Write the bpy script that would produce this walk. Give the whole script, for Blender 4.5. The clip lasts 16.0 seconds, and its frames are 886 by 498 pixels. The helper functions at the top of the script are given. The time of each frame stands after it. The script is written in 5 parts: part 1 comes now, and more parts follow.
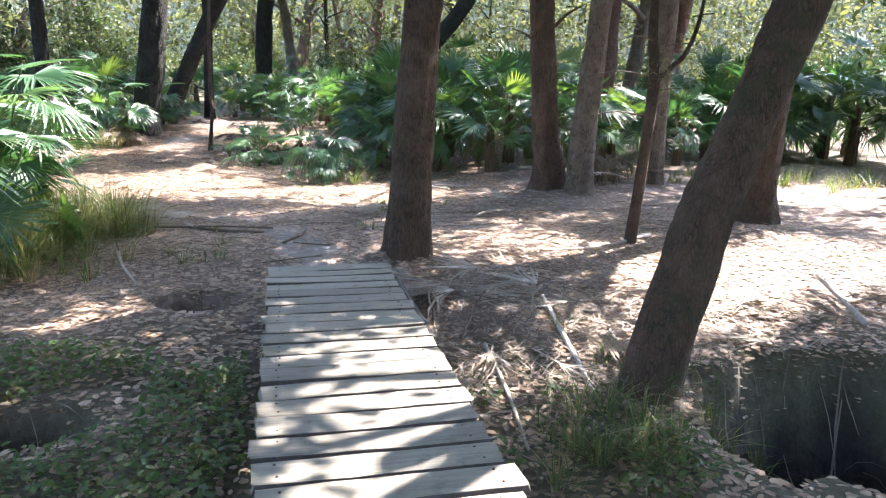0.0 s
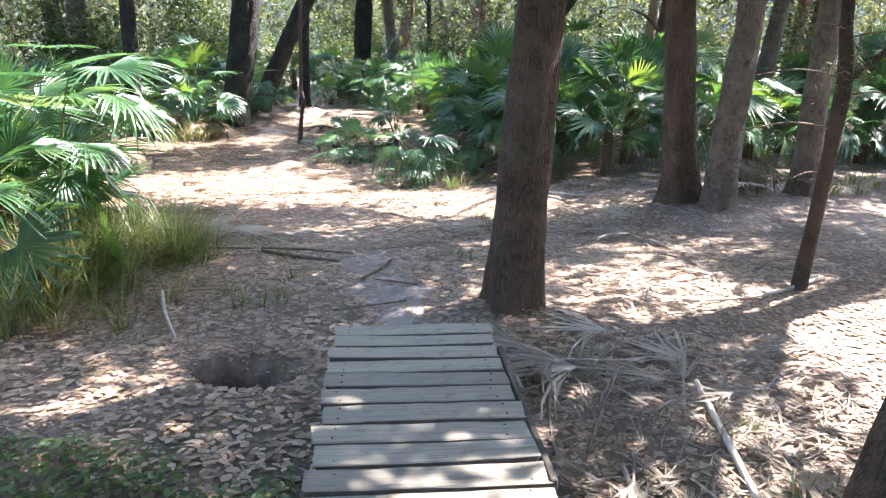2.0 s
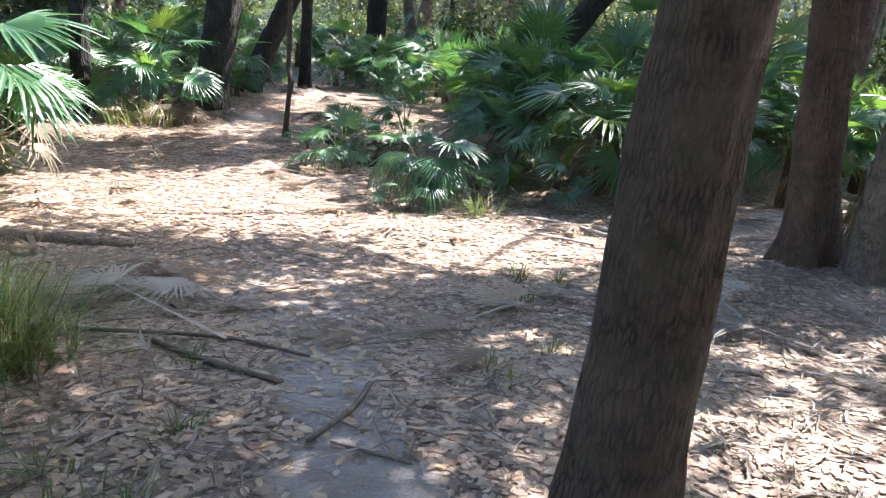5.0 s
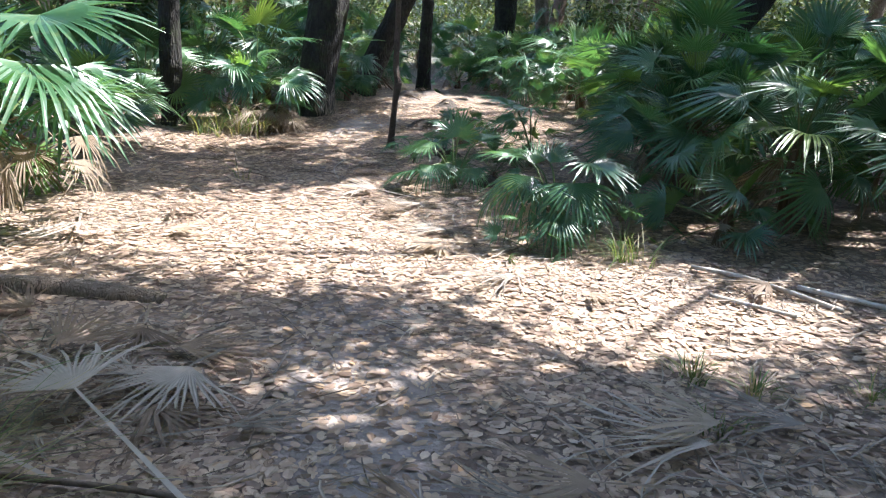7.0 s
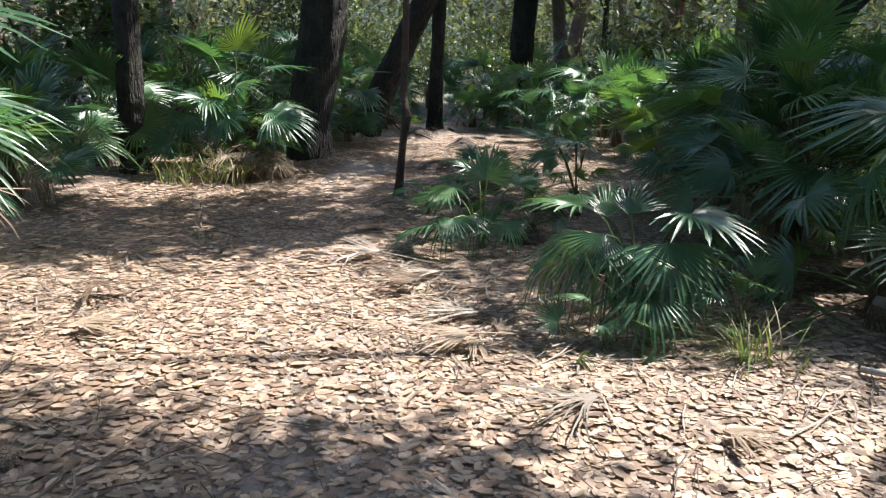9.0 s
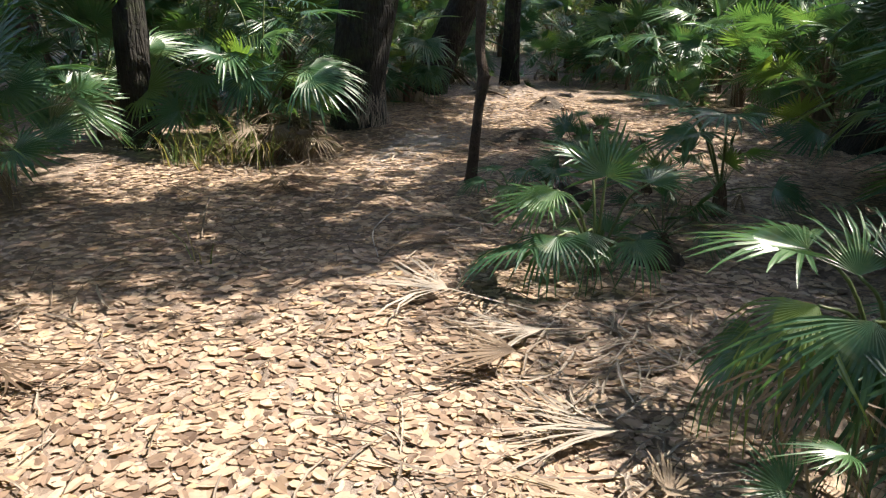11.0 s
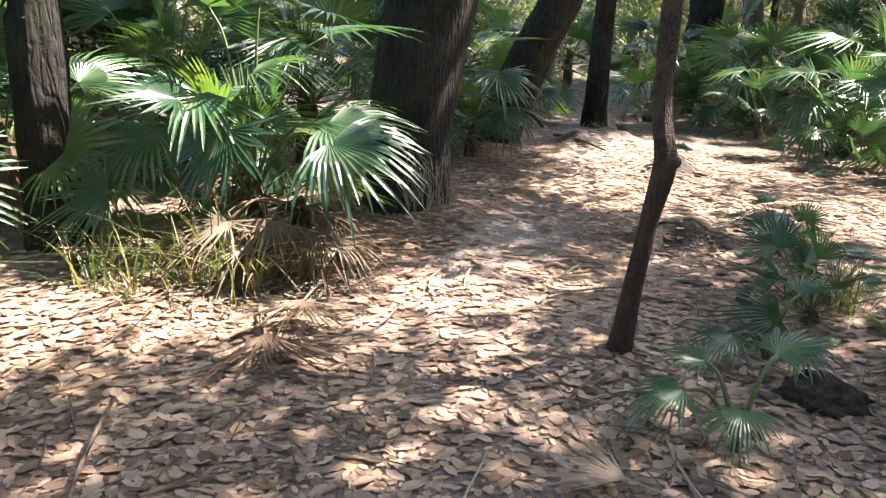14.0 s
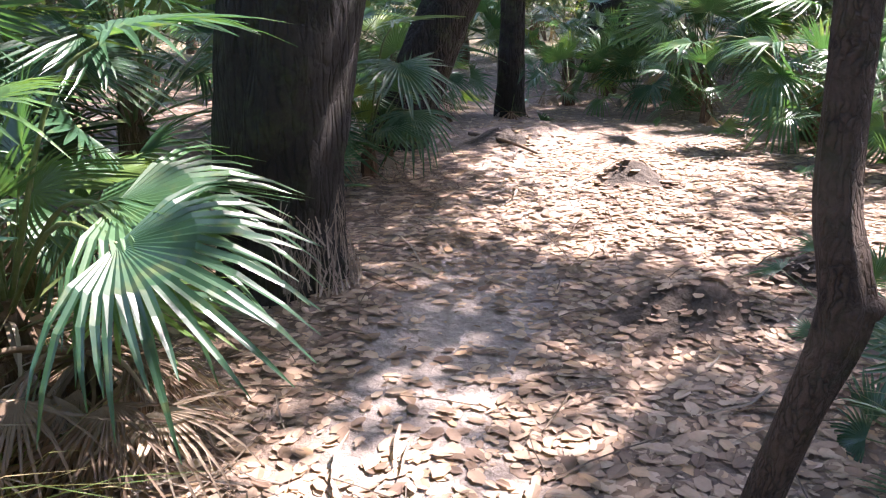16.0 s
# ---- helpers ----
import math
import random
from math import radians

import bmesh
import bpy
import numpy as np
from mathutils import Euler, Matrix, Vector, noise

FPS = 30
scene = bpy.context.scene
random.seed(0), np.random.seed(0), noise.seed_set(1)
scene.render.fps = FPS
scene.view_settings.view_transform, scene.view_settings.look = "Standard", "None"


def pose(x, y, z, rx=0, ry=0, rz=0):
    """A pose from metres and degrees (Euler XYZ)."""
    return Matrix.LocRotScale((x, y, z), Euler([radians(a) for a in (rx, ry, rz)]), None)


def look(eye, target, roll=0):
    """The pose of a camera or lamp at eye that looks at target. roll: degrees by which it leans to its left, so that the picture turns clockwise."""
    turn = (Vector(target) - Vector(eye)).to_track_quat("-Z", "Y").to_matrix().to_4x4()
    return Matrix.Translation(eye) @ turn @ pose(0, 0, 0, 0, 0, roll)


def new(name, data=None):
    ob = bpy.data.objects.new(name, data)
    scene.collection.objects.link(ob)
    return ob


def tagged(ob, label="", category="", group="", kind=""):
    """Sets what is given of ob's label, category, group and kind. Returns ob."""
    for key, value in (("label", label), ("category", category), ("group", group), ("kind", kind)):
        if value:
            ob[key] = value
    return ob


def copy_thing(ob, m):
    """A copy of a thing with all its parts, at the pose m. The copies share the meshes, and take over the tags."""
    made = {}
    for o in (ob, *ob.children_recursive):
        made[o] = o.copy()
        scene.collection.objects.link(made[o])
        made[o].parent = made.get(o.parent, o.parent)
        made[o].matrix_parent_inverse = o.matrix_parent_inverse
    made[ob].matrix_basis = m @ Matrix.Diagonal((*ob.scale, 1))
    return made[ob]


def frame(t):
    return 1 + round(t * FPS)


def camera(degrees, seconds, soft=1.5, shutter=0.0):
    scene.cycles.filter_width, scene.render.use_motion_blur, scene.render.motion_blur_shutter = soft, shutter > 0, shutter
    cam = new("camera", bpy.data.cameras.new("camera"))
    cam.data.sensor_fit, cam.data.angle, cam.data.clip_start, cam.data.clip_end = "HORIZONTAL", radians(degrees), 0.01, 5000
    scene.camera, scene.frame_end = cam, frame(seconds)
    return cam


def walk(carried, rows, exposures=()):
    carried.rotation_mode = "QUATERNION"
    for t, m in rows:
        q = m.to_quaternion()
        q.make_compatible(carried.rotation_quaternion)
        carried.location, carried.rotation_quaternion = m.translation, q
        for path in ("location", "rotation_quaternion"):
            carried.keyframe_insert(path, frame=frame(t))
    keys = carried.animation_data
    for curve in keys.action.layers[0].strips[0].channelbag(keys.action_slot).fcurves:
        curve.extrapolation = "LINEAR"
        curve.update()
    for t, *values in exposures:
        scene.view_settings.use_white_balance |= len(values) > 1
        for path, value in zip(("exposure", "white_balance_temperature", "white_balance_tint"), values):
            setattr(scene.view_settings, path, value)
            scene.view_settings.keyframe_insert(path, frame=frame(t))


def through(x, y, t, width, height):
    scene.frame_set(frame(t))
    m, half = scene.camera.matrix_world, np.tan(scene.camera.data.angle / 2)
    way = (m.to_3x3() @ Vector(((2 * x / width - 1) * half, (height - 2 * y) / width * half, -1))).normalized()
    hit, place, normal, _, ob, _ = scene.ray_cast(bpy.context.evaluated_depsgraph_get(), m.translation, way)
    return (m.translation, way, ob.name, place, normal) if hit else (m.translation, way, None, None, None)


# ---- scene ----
cam = camera(60.1, 16.0, soft=1.2)
METRES, EYE, TILT, LEAN, TURN = 15.8, 1.5, 0.0, 0.0, -12.9
ROWS = [
    (0.0, 0.0, 0.0, 0.0, 0.46, -14.35, -1.79),
    (0.5, -0.0045, 0.0263, 0.0002, 4.77, -15.43, -1.8),
    (1.0, -0.0015, 0.0524, 0.0012, 6.49, -14.61, -1.01),
    (1.5, -0.0053, 0.0765, 0.0005, 6.36, -14.58, -0.83),
    (2.0, -0.0101, 0.0997, 0.0067, 7.93, -16.01, -1.49),
    (2.5, -0.0091, 0.128, 0.0078, 9.47, -15.09, -2.78),
    (3.0, -0.0184, 0.1563, 0.0061, 9.65, -16.86, -2.56),
    (3.5, -0.0277, 0.189, 0.0039, 6.76, -19.97, -1.58),
    (4.0, -0.034, 0.2237, 0.0009, 7.8, -19.03, -3.29),
    (6.5, -0.0559, 0.3886, -0.0111, 14.64, -16.87, -2.71),
    (7.0, -0.0656, 0.416, -0.0153, 19.04, -17.82, -2.99),
    (7.5, -0.0757, 0.4393, -0.0219, 15.1, -15.07, -1.04),
    (8.0, -0.0885, 0.4704, -0.0302, 16.23, -14.31, -1.87),
    (10.5, -0.1538, 0.6257, -0.0407, 23.47, -16.69, -0.32),
    (11.0, -0.1689, 0.6536, -0.0417, 24.11, -18.52, -0.87),
    (11.5, -0.1865, 0.6799, -0.0413, 22.35, -16.57, -0.93),
    (12.0, -0.2013, 0.7074, -0.0435, 24.88, -17.54, -0.33),
    (12.5, -0.2191, 0.7336, -0.0462, 24.75, -19.53, -1.13),
    (13.0, -0.2366, 0.7603, -0.0449, 24.22, -19.36, 0.78),
    (13.5, -0.2537, 0.7901, -0.0464, 23.85, -19.31, -0.47),
    (14.0, -0.2706, 0.8152, -0.0467, 26.7, -17.22, -1.74),
    (14.5, -0.2838, 0.8404, -0.046, 23.63, -18.48, -0.91),
    (15.0, -0.3015, 0.8693, -0.0475, 21.21, -19.67, -1.31),
    (15.5, -0.3122, 0.895, -0.0473, 20.22, -19.74, -0.63),
    (16.0, -0.322, 0.9186, -0.0468, 17.92, -19.04, 0.36),
]
EXPOSURES = [(0.0, 3.6, 6150, 17), (1.5, 3.75, 6150, 16), (4.0, 3.4, 6100, 17), (6.5, 3.08, 5800, 10), (8.0, 2.6, 5850, 12), (10.5, 2.1, 6700, 8), (12.5, 2.8, 6900, 16), (13.5, 3.18, 6900, 16), (14.5, 3.17, 6600, 22), (15.5, 3.3, 6400, 24), (16.0, 3.24, 6350, 26)]
walk(cam, [(t, pose(0, 0, EYE, TILT, LEAN, TURN) @ pose(METRES * x, METRES * y, METRES * z, 90 + pitch, roll, yaw)) for t, x, y, z, yaw, pitch, roll in ROWS], EXPOSURES)

# ---- light: high sun ahead and to the right, clear sky above the canopy ----
SUN_EL, SUN_AZ = 54.0, 60.0          # degrees; azimuth from +y towards +x
SUN = Vector((math.sin(radians(SUN_AZ)) * math.cos(radians(SUN_EL)), math.cos(radians(SUN_AZ)) * math.cos(radians(SUN_EL)), math.sin(radians(SUN_EL))))
world = bpy.data.worlds.new("sky")
scene.world = world
world.use_nodes = True
wn = world.node_tree.nodes
sky = wn.new("ShaderNodeTexSky")
sky.sky_type, sky.sun_disc = "NISHITA", False
sky.sun_elevation, sky.sun_rotation = radians(SUN_EL), radians(SUN_AZ)
world.node_tree.links.new(sky.outputs[0], wn["Background"].inputs[0])
wn["Background"].inputs[1].default_value = 0.15
lamp = bpy.data.lights.new("sun", "SUN")
lamp.energy, lamp.angle, lamp.color = 3.3, radians(0.53), (1.0, 0.94, 0.84)
sun = new("sun", lamp)
sun.matrix_world = look(SUN * 60, (0, 0, 0))


# ---- materials ----
def material(name):
    m = bpy.data.materials.new(name)
    m.use_nodes = True
    nt = m.node_tree
    return m, nt, nt.nodes["Principled BSDF"]


def node(nt, kind, **kw):
    n = nt.nodes.new(kind)
    for k, v in kw.items():
        if k in n.inputs:
            n.inputs[k].default_value = v
    return n


def ramp(nt, src, stops):
    r = nt.nodes.new("ShaderNodeValToRGB")
    el = r.color_ramp.elements
    while len(el) < len(stops):
        el.new(0.5)
    for e, (p, c) in zip(el, stops):
        e.position, e.color = p, (*c, 1)
    nt.links.new(src, r.inputs[0])
    return r.outputs[0]


def mixc(nt, fac, a, b, how="MIX"):
    n = nt.nodes.new("ShaderNodeMix")
    n.data_type, n.blend_type = "RGBA", how
    for sock, v in ((n.inputs[0], fac), (n.inputs[6], a), (n.inputs[7], b)):
        if isinstance(v, (int, float)):
            sock.default_value = v
        elif isinstance(v, tuple):
            sock.default_value = (*v, 1)
        else:
            nt.links.new(v, sock)
    return n.outputs[2]


def coords(nt, scale=(1, 1, 1), kind="Object"):
    c = nt.nodes.new("ShaderNodeTexCoord")
    mp = nt.nodes.new("ShaderNodeMapping")
    mp.inputs["Scale"].default_value = scale
    nt.links.new(c.outputs[kind], mp.inputs[0])
    return mp.outputs[0]


def noise_tex(nt, vec, scale, detail=4.0, rough=0.6):
    n = node(nt, "ShaderNodeTexNoise", Scale=scale, Detail=detail, Roughness=rough)
    nt.links.new(vec, n.inputs["Vector"])
    return n.outputs["Fac"]


def bump(nt, bsdf, height, strength, dist):
    b = node(nt, "ShaderNodeBump", Strength=strength, Distance=dist)
    nt.links.new(height, b.inputs["Height"])
    nt.links.new(b.outputs[0], bsdf.inputs["Normal"])
    return b.outputs[0]


def ground_material():
    m, nt, b = material("forest_soil")
    v = coords(nt)
    att = nt.nodes.new("ShaderNodeAttribute")
    att.attribute_name = "cover"
    sep = nt.nodes.new("ShaderNodeSeparateColor")
    nt.links.new(att.outputs["Color"], sep.inputs[0])
    vor = node(nt, "ShaderNodeTexVoronoi", Scale=22.0)
    nt.links.new(v, vor.inputs["Vector"])
    sepv = nt.nodes.new("ShaderNodeSeparateColor")
    nt.links.new(vor.outputs["Color"], sepv.inputs[0])
    litter = ramp(nt, sepv.outputs[0], [(0.0, (0.12, 0.085, 0.066)), (0.4, (0.19, 0.138, 0.108)), (0.75, (0.27, 0.203, 0.16)), (1.0, (0.38, 0.30, 0.24))])
    fine = noise_tex(nt, v, 60, 5)
    broad = noise_tex(nt, v, 1.3, 5)
    litter = mixc(nt, 0.55, litter, ramp(nt, broad, [(0.3, (0.12, 0.085, 0.065)), (0.7, (0.28, 0.21, 0.168))]))
    sand = ramp(nt, fine, [(0.25, (0.20, 0.168, 0.152)), (0.75, (0.32, 0.277, 0.252))])
    sand = mixc(nt, 0.35, sand, ramp(nt, noise_tex(nt, v, 7, 5), [(0.35, (0.17, 0.142, 0.13)), (0.65, (0.34, 0.295, 0.268))]))
    # mud colour taken near black, holding the hollows' shade as well
    shaded_mud = ramp(nt, noise_tex(nt, v, 12, 4), [(0.3, (0.010, 0.008, 0.007)), (0.7, (0.032, 0.026, 0.021))])
    moss = ramp(nt, fine, [(0.3, (0.025, 0.035, 0.012)), (0.7, (0.075, 0.085, 0.035))])
    c = mixc(nt, sep.outputs[0], litter, sand)
    c = mixc(nt, sep.outputs[2], c, moss)
    c = mixc(nt, sep.outputs[1], c, shaded_mud)
    nt.links.new(c, b.inputs["Base Color"])
    b.inputs["Roughness"].default_value = 0.92
    h = nt.nodes.new("ShaderNodeMath")
    h.operation = "ADD"
    nt.links.new(vor.outputs["Distance"], h.inputs[0])
    nt.links.new(fine, h.inputs[1])
    bump(nt, b, h.outputs[0], 0.7, 0.02)
    return m


def bark_material(name, dark, light, moss=0.0, scale=1.0, depth=0.9):
    """Furrowed bark: narrow broken ridges along the trunk, lichen, stains and moss."""
    m, nt, b = material(name)
    v2 = coords(nt)
    v = coords(nt, (1, 1, 0.17))
    w = node(nt, "ShaderNodeTexNoise", Scale=9.0 * scale, Detail=4.0)
    nt.links.new(v2, w.inputs["Vector"])
    sc = nt.nodes.new("ShaderNodeVectorMath")
    sc.operation = "SCALE"
    sc.inputs["Scale"].default_value = 0.045
    nt.links.new(w.outputs["Color"], sc.inputs[0])
    add = nt.nodes.new("ShaderNodeVectorMath")
    add.operation = "ADD"
    nt.links.new(v, add.inputs[0])
    nt.links.new(sc.outputs[0], add.inputs[1])
    vor = node(nt, "ShaderNodeTexVoronoi", Scale=46.0 * scale)
    vor.feature = "DISTANCE_TO_EDGE"
    nt.links.new(add.outputs[0], vor.inputs["Vector"])
    n = noise_tex(nt, v, 38 * scale, 8, 0.75)
    fine = noise_tex(nt, v2, 90, 5, 0.7)
    furrow = ramp(nt, vor.outputs["Distance"], [(0.0, (0, 0, 0)), (0.22, (1, 1, 1))])
    keep = ramp(nt, noise_tex(nt, v2, 11, 4), [(0.38, (0.25, 0.25, 0.25)), (0.62, (0.95, 0.95, 0.95))])
    furrow = mixc(nt, keep, (1, 1, 1), furrow)
    c = mixc(nt, n, tuple(dark), tuple(light))
    c = mixc(nt, 0.3, c, ramp(nt, fine, [(0.3, tuple(0.6 * x for x in dark)), (0.7, tuple(light))]))
    c = mixc(nt, furrow, tuple(0.4 * x for x in dark), c)
    blotch = ramp(nt, noise_tex(nt, v2, 3.2, 6, 0.7), [(0.46, (0, 0, 0)), (0.68, (1, 1, 1))])
    c = mixc(nt, mixc(nt, 0.4, (0, 0, 0), blotch), c, tuple(min(1, 1.5 * x + 0.02) for x in light))
    stain = ramp(nt, noise_tex(nt, coords(nt, (1, 1, 0.4)), 2.1, 5), [(0.5, (0, 0, 0)), (0.7, (0.6, 0.6, 0.6))])
    c = mixc(nt, stain, c, tuple(0.7 * x for x in dark))
    if moss:
        green = ramp(nt, noise_tex(nt, v2, 4.5, 7, 0.75), [(0.55 - 0.25 * moss, (0, 0, 0)), (0.75 - 0.2 * moss, (0.75, 0.75, 0.75))])
        c = mixc(nt, green, c, (0.05, 0.065, 0.025))
    nt.links.new(c, b.inputs["Base Color"])
    b.inputs["Roughness"].default_value = 0.9
    h = nt.nodes.new("ShaderNodeMath")
    h.operation = "MULTIPLY_ADD"
    nt.links.new(furrow, h.inputs[0])
    h.inputs[1].default_value = 0.8
    nt.links.new(n, h.inputs[2])
    bump(nt, b, h.outputs[0], depth, 0.035)
    return m


def leaf_material(name, stops, through=0.4, rough=0.4, island=False, spec=0.5, grain=60.0):
    """Thin leaf: reflects, and lets part of the light through."""
    m, nt, b = material(name)
    if island:
        src = nt.nodes.new("ShaderNodeNewGeometry").outputs["Random Per Island"]
    else:
        src = nt.nodes.new("ShaderNodeObjectInfo").outputs["Random"]
    c = ramp(nt, src, stops)
    v = coords(nt)
    n = noise_tex(nt, v, grain, 4)
    c = mixc(nt, n, mixc(nt, 1.0, c, (0.72, 0.72, 0.70), "MULTIPLY"), mixc(nt, 1.0, c, (1.18, 1.15, 1.1), "MULTIPLY"))
    big = noise_tex(nt, v, 5, 3)
    c = mixc(nt, mixc(nt, 0.4, (0, 0, 0), ramp(nt, big, [(0.55, (0, 0, 0)), (0.75, (1, 1, 1))])), c, tuple(0.6 * x + 0.1 * y for x, y in zip(stops[-1][1], (1.3, 1.0, 0.6))))
    nt.links.new(c, b.inputs["Base Color"])
    b.inputs["Roughness"].default_value = rough
    b.inputs["Specular IOR Level"].default_value = spec
    tr = nt.nodes.new("ShaderNodeBsdfTranslucent")
    nt.links.new(mixc(nt, 1.0, c, (1.5, 1.45, 0.65), "MULTIPLY"), tr.inputs[0])
    mx = nt.nodes.new("ShaderNodeMixShader")
    mx.inputs[0].default_value = through
    nt.links.new(b.outputs[0], mx.inputs[1])
    nt.links.new(tr.outputs[0], mx.inputs[2])
    nt.links.new(mx.outputs[0], nt.nodes["Material Output"].inputs[0])
    return m


def wood_material():
    m, nt, b = material("weathered_plank")
    v = coords(nt, (0.5, 9, 9))
    info = nt.nodes.new("ShaderNodeObjectInfo")
    off = nt.nodes.new("ShaderNodeVectorMath")
    off.operation = "ADD"
    sc = nt.nodes.new("ShaderNodeVectorMath")
    sc.operation = "SCALE"
    sc.inputs["Scale"].default_value = 40
    nt.links.new(info.outputs["Random"], sc.inputs[0])
    nt.links.new(v, off.inputs[0])
    nt.links.new(sc.outputs[0], off.inputs[1])
    g = noise_tex(nt, off.outputs[0], 7, 6, 0.7)
    base = ramp(nt, g, [(0.2, (0.14, 0.122, 0.096)), (0.5, (0.245, 0.22, 0.178)), (0.8, (0.35, 0.318, 0.262))])
    tone = ramp(nt, info.outputs["Random"], [(0, (0.8, 0.79, 0.78)), (1, (1.15, 1.14, 1.12))])
    c = mixc(nt, 1.0, base, tone, "MULTIPLY")
    st = ramp(nt, noise_tex(nt, coords(nt, kind="Object"), 9, 5), [(0.55, (0, 0, 0)), (0.7, (0.5, 0.5, 0.5))])
    c = mixc(nt, st, c, (0.10, 0.085, 0.07))
    nt.links.new(c, b.inputs["Base Color"])
    b.inputs["Roughness"].default_value = 0.75
    bump(nt, b, g, 0.45, 0.006)
    return m


def plain_material(name, a, c2, scale, rough=0.85, strength=0.5, dist=0.01, stretch=(1, 1, 1)):
    m, nt, b = material(name)
    n = noise_tex(nt, coords(nt, stretch), scale, 6, 0.65)
    nt.links.new(ramp(nt, n, [(0.3, a), (0.7, c2)]), b.inputs["Base Color"])
    b.inputs["Roughness"].default_value = rough
    bump(nt, b, n, strength, dist)
    return m


SOIL = ground_material()
BARK_BROWN = bark_material("brown_bark", (0.078, 0.047, 0.032), (0.19, 0.118, 0.08), 0.12, 1.0, 0.9)
BARK_GREY = bark_material("grey_bark", (0.14, 0.102, 0.078), (0.29, 0.222, 0.17), 0.08, 1.1, 0.7)
# oak bark lowered to near black, with the trunk's shaded side in the colour
BARK_OAK = bark_material("shade_dark_oak_bark", (0.009, 0.0072, 0.006), (0.032, 0.026, 0.021), 0.2, 0.6, 1.0)
BARK_MOSSY = bark_material("mossy_bark", (0.085, 0.048, 0.032), (0.20, 0.118, 0.078), 0.42, 1.0, 0.9)
BARK_SAP = bark_material("sapling_bark", (0.05, 0.034, 0.026), (0.135, 0.092, 0.068), 0.1, 1.7, 0.8)
BARK_RED = bark_material("reddish_bark", (0.14, 0.065, 0.05), (0.24, 0.13, 0.10), 0.1, 1.4)
FROND = leaf_material("palmetto_green", [(0.0, (0.028, 0.085, 0.045)), (0.35, (0.045, 0.12, 0.06)), (0.7, (0.065, 0.15, 0.065)), (0.9, (0.10, 0.19, 0.06)), (1.0, (0.16, 0.23, 0.055))], 0.40, 0.36, spec=0.85, grain=18)
FROND_DEAD = leaf_material("palmetto_dry", [(0.0, (0.10, 0.066, 0.045)), (0.5, (0.19, 0.135, 0.095)), (1.0, (0.33, 0.265, 0.205))], 0.2, 0.7, grain=18)
FROND_GREY = leaf_material("palmetto_bleached", [(0.0, (0.17, 0.145, 0.125)), (0.5, (0.26, 0.225, 0.195)), (1.0, (0.40, 0.35, 0.31))], 0.12, 0.7, grain=18)
SCRAP = leaf_material("frond_scrap", [(0.0, (0.11, 0.083, 0.066)), (0.5, (0.20, 0.163, 0.137)), (1.0, (0.36, 0.305, 0.26))], 0.1, 0.7, True)
PETIOLE = plain_material("petiole_green", (0.06, 0.10, 0.03), (0.14, 0.17, 0.06), 14, 0.5)
FIBRE = plain_material("palm_fibre", (0.05, 0.03, 0.018), (0.17, 0.11, 0.07), 40, 0.95, 1.0, 0.02, (1, 1, 0.3))
LITTER = leaf_material("dry_oak_leaf", [(0.0, (0.105, 0.068, 0.051)), (0.25, (0.23, 0.16, 0.121)), (0.6, (0.38, 0.277, 0.213)), (0.93, (0.48, 0.375, 0.295)), (1.0, (0.46, 0.30, 0.18))], 0.12, 0.62, True, 0.4)
CROWN = leaf_material("oak_leaf_green", [(0.0, (0.03, 0.06, 0.02)), (0.5, (0.05, 0.10, 0.025)), (1.0, (0.10, 0.15, 0.04))], 0.4, 0.45, True)
SHRUB = leaf_material("undergrowth_leaf", [(0.0, (0.04, 0.07, 0.03)), (0.5, (0.07, 0.11, 0.045)), (0.85, (0.11, 0.15, 0.06)), (1.0, (0.19, 0.19, 0.08))], 0.4, 0.5, True)
# far foliage: distance haze is mixed into these pale, greyed greens
FARLEAF = leaf_material("hazed_distant_leaf", [(0.0, (0.09, 0.102, 0.07)), (0.5, (0.14, 0.155, 0.105)), (1.0, (0.22, 0.232, 0.175))], 0.35, 0.85, True, 0.2)
FARWOOD = plain_material("hazed_far_forest", (0.11, 0.12, 0.08), (0.27, 0.275, 0.21), 0.7, 0.95, 1.0, 0.6)
GRASS = leaf_material("grass_blade", [(0.0, (0.06, 0.11, 0.035)), (0.5, (0.10, 0.155, 0.05)), (0.75, (0.19, 0.195, 0.085)), (1.0, (0.36, 0.30, 0.19))], 0.38, 0.5, True)
WEED = leaf_material("weed_leaf", [(0.0, (0.05, 0.10, 0.03)), (0.7, (0.10, 0.155, 0.05)), (1.0, (0.18, 0.18, 0.07))], 0.3, 0.5, True)
MOSS = leaf_material("spanish_moss", [(0.0, (0.16, 0.17, 0.13)), (1.0, (0.30, 0.31, 0.25))], 0.3, 0.9, True)
PLANK = wood_material()
# timber under the deck; on plank sides it paints the shade of the gaps
JOIST_GAP_SHADE = plain_material("joist_and_gap_shade", (0.04, 0.033, 0.027), (0.12, 0.10, 0.085), 12, 0.85, 0.6, 0.01, (1, 0.2, 1))
STICK = plain_material("bleached_stick", (0.30, 0.26, 0.22), (0.52, 0.47, 0.41), 18, 0.8, 0.6, 0.006, (1, 1, 1))
TWIG = plain_material("brown_twig", (0.07, 0.05, 0.037), (0.20, 0.15, 0.11), 25, 0.9)
RUST = plain_material("rusty_nail", (0.03, 0.02, 0.015), (0.09, 0.05, 0.035), 60, 0.7)
HOLLOW_SHADE = plain_material("hollow_shade", (0.02, 0.015, 0.012), (0.07, 0.052, 0.04), 18, 0.95, 1.0, 0.03)

# ---- mesh helpers ----
rng = np.random.default_rng(7)


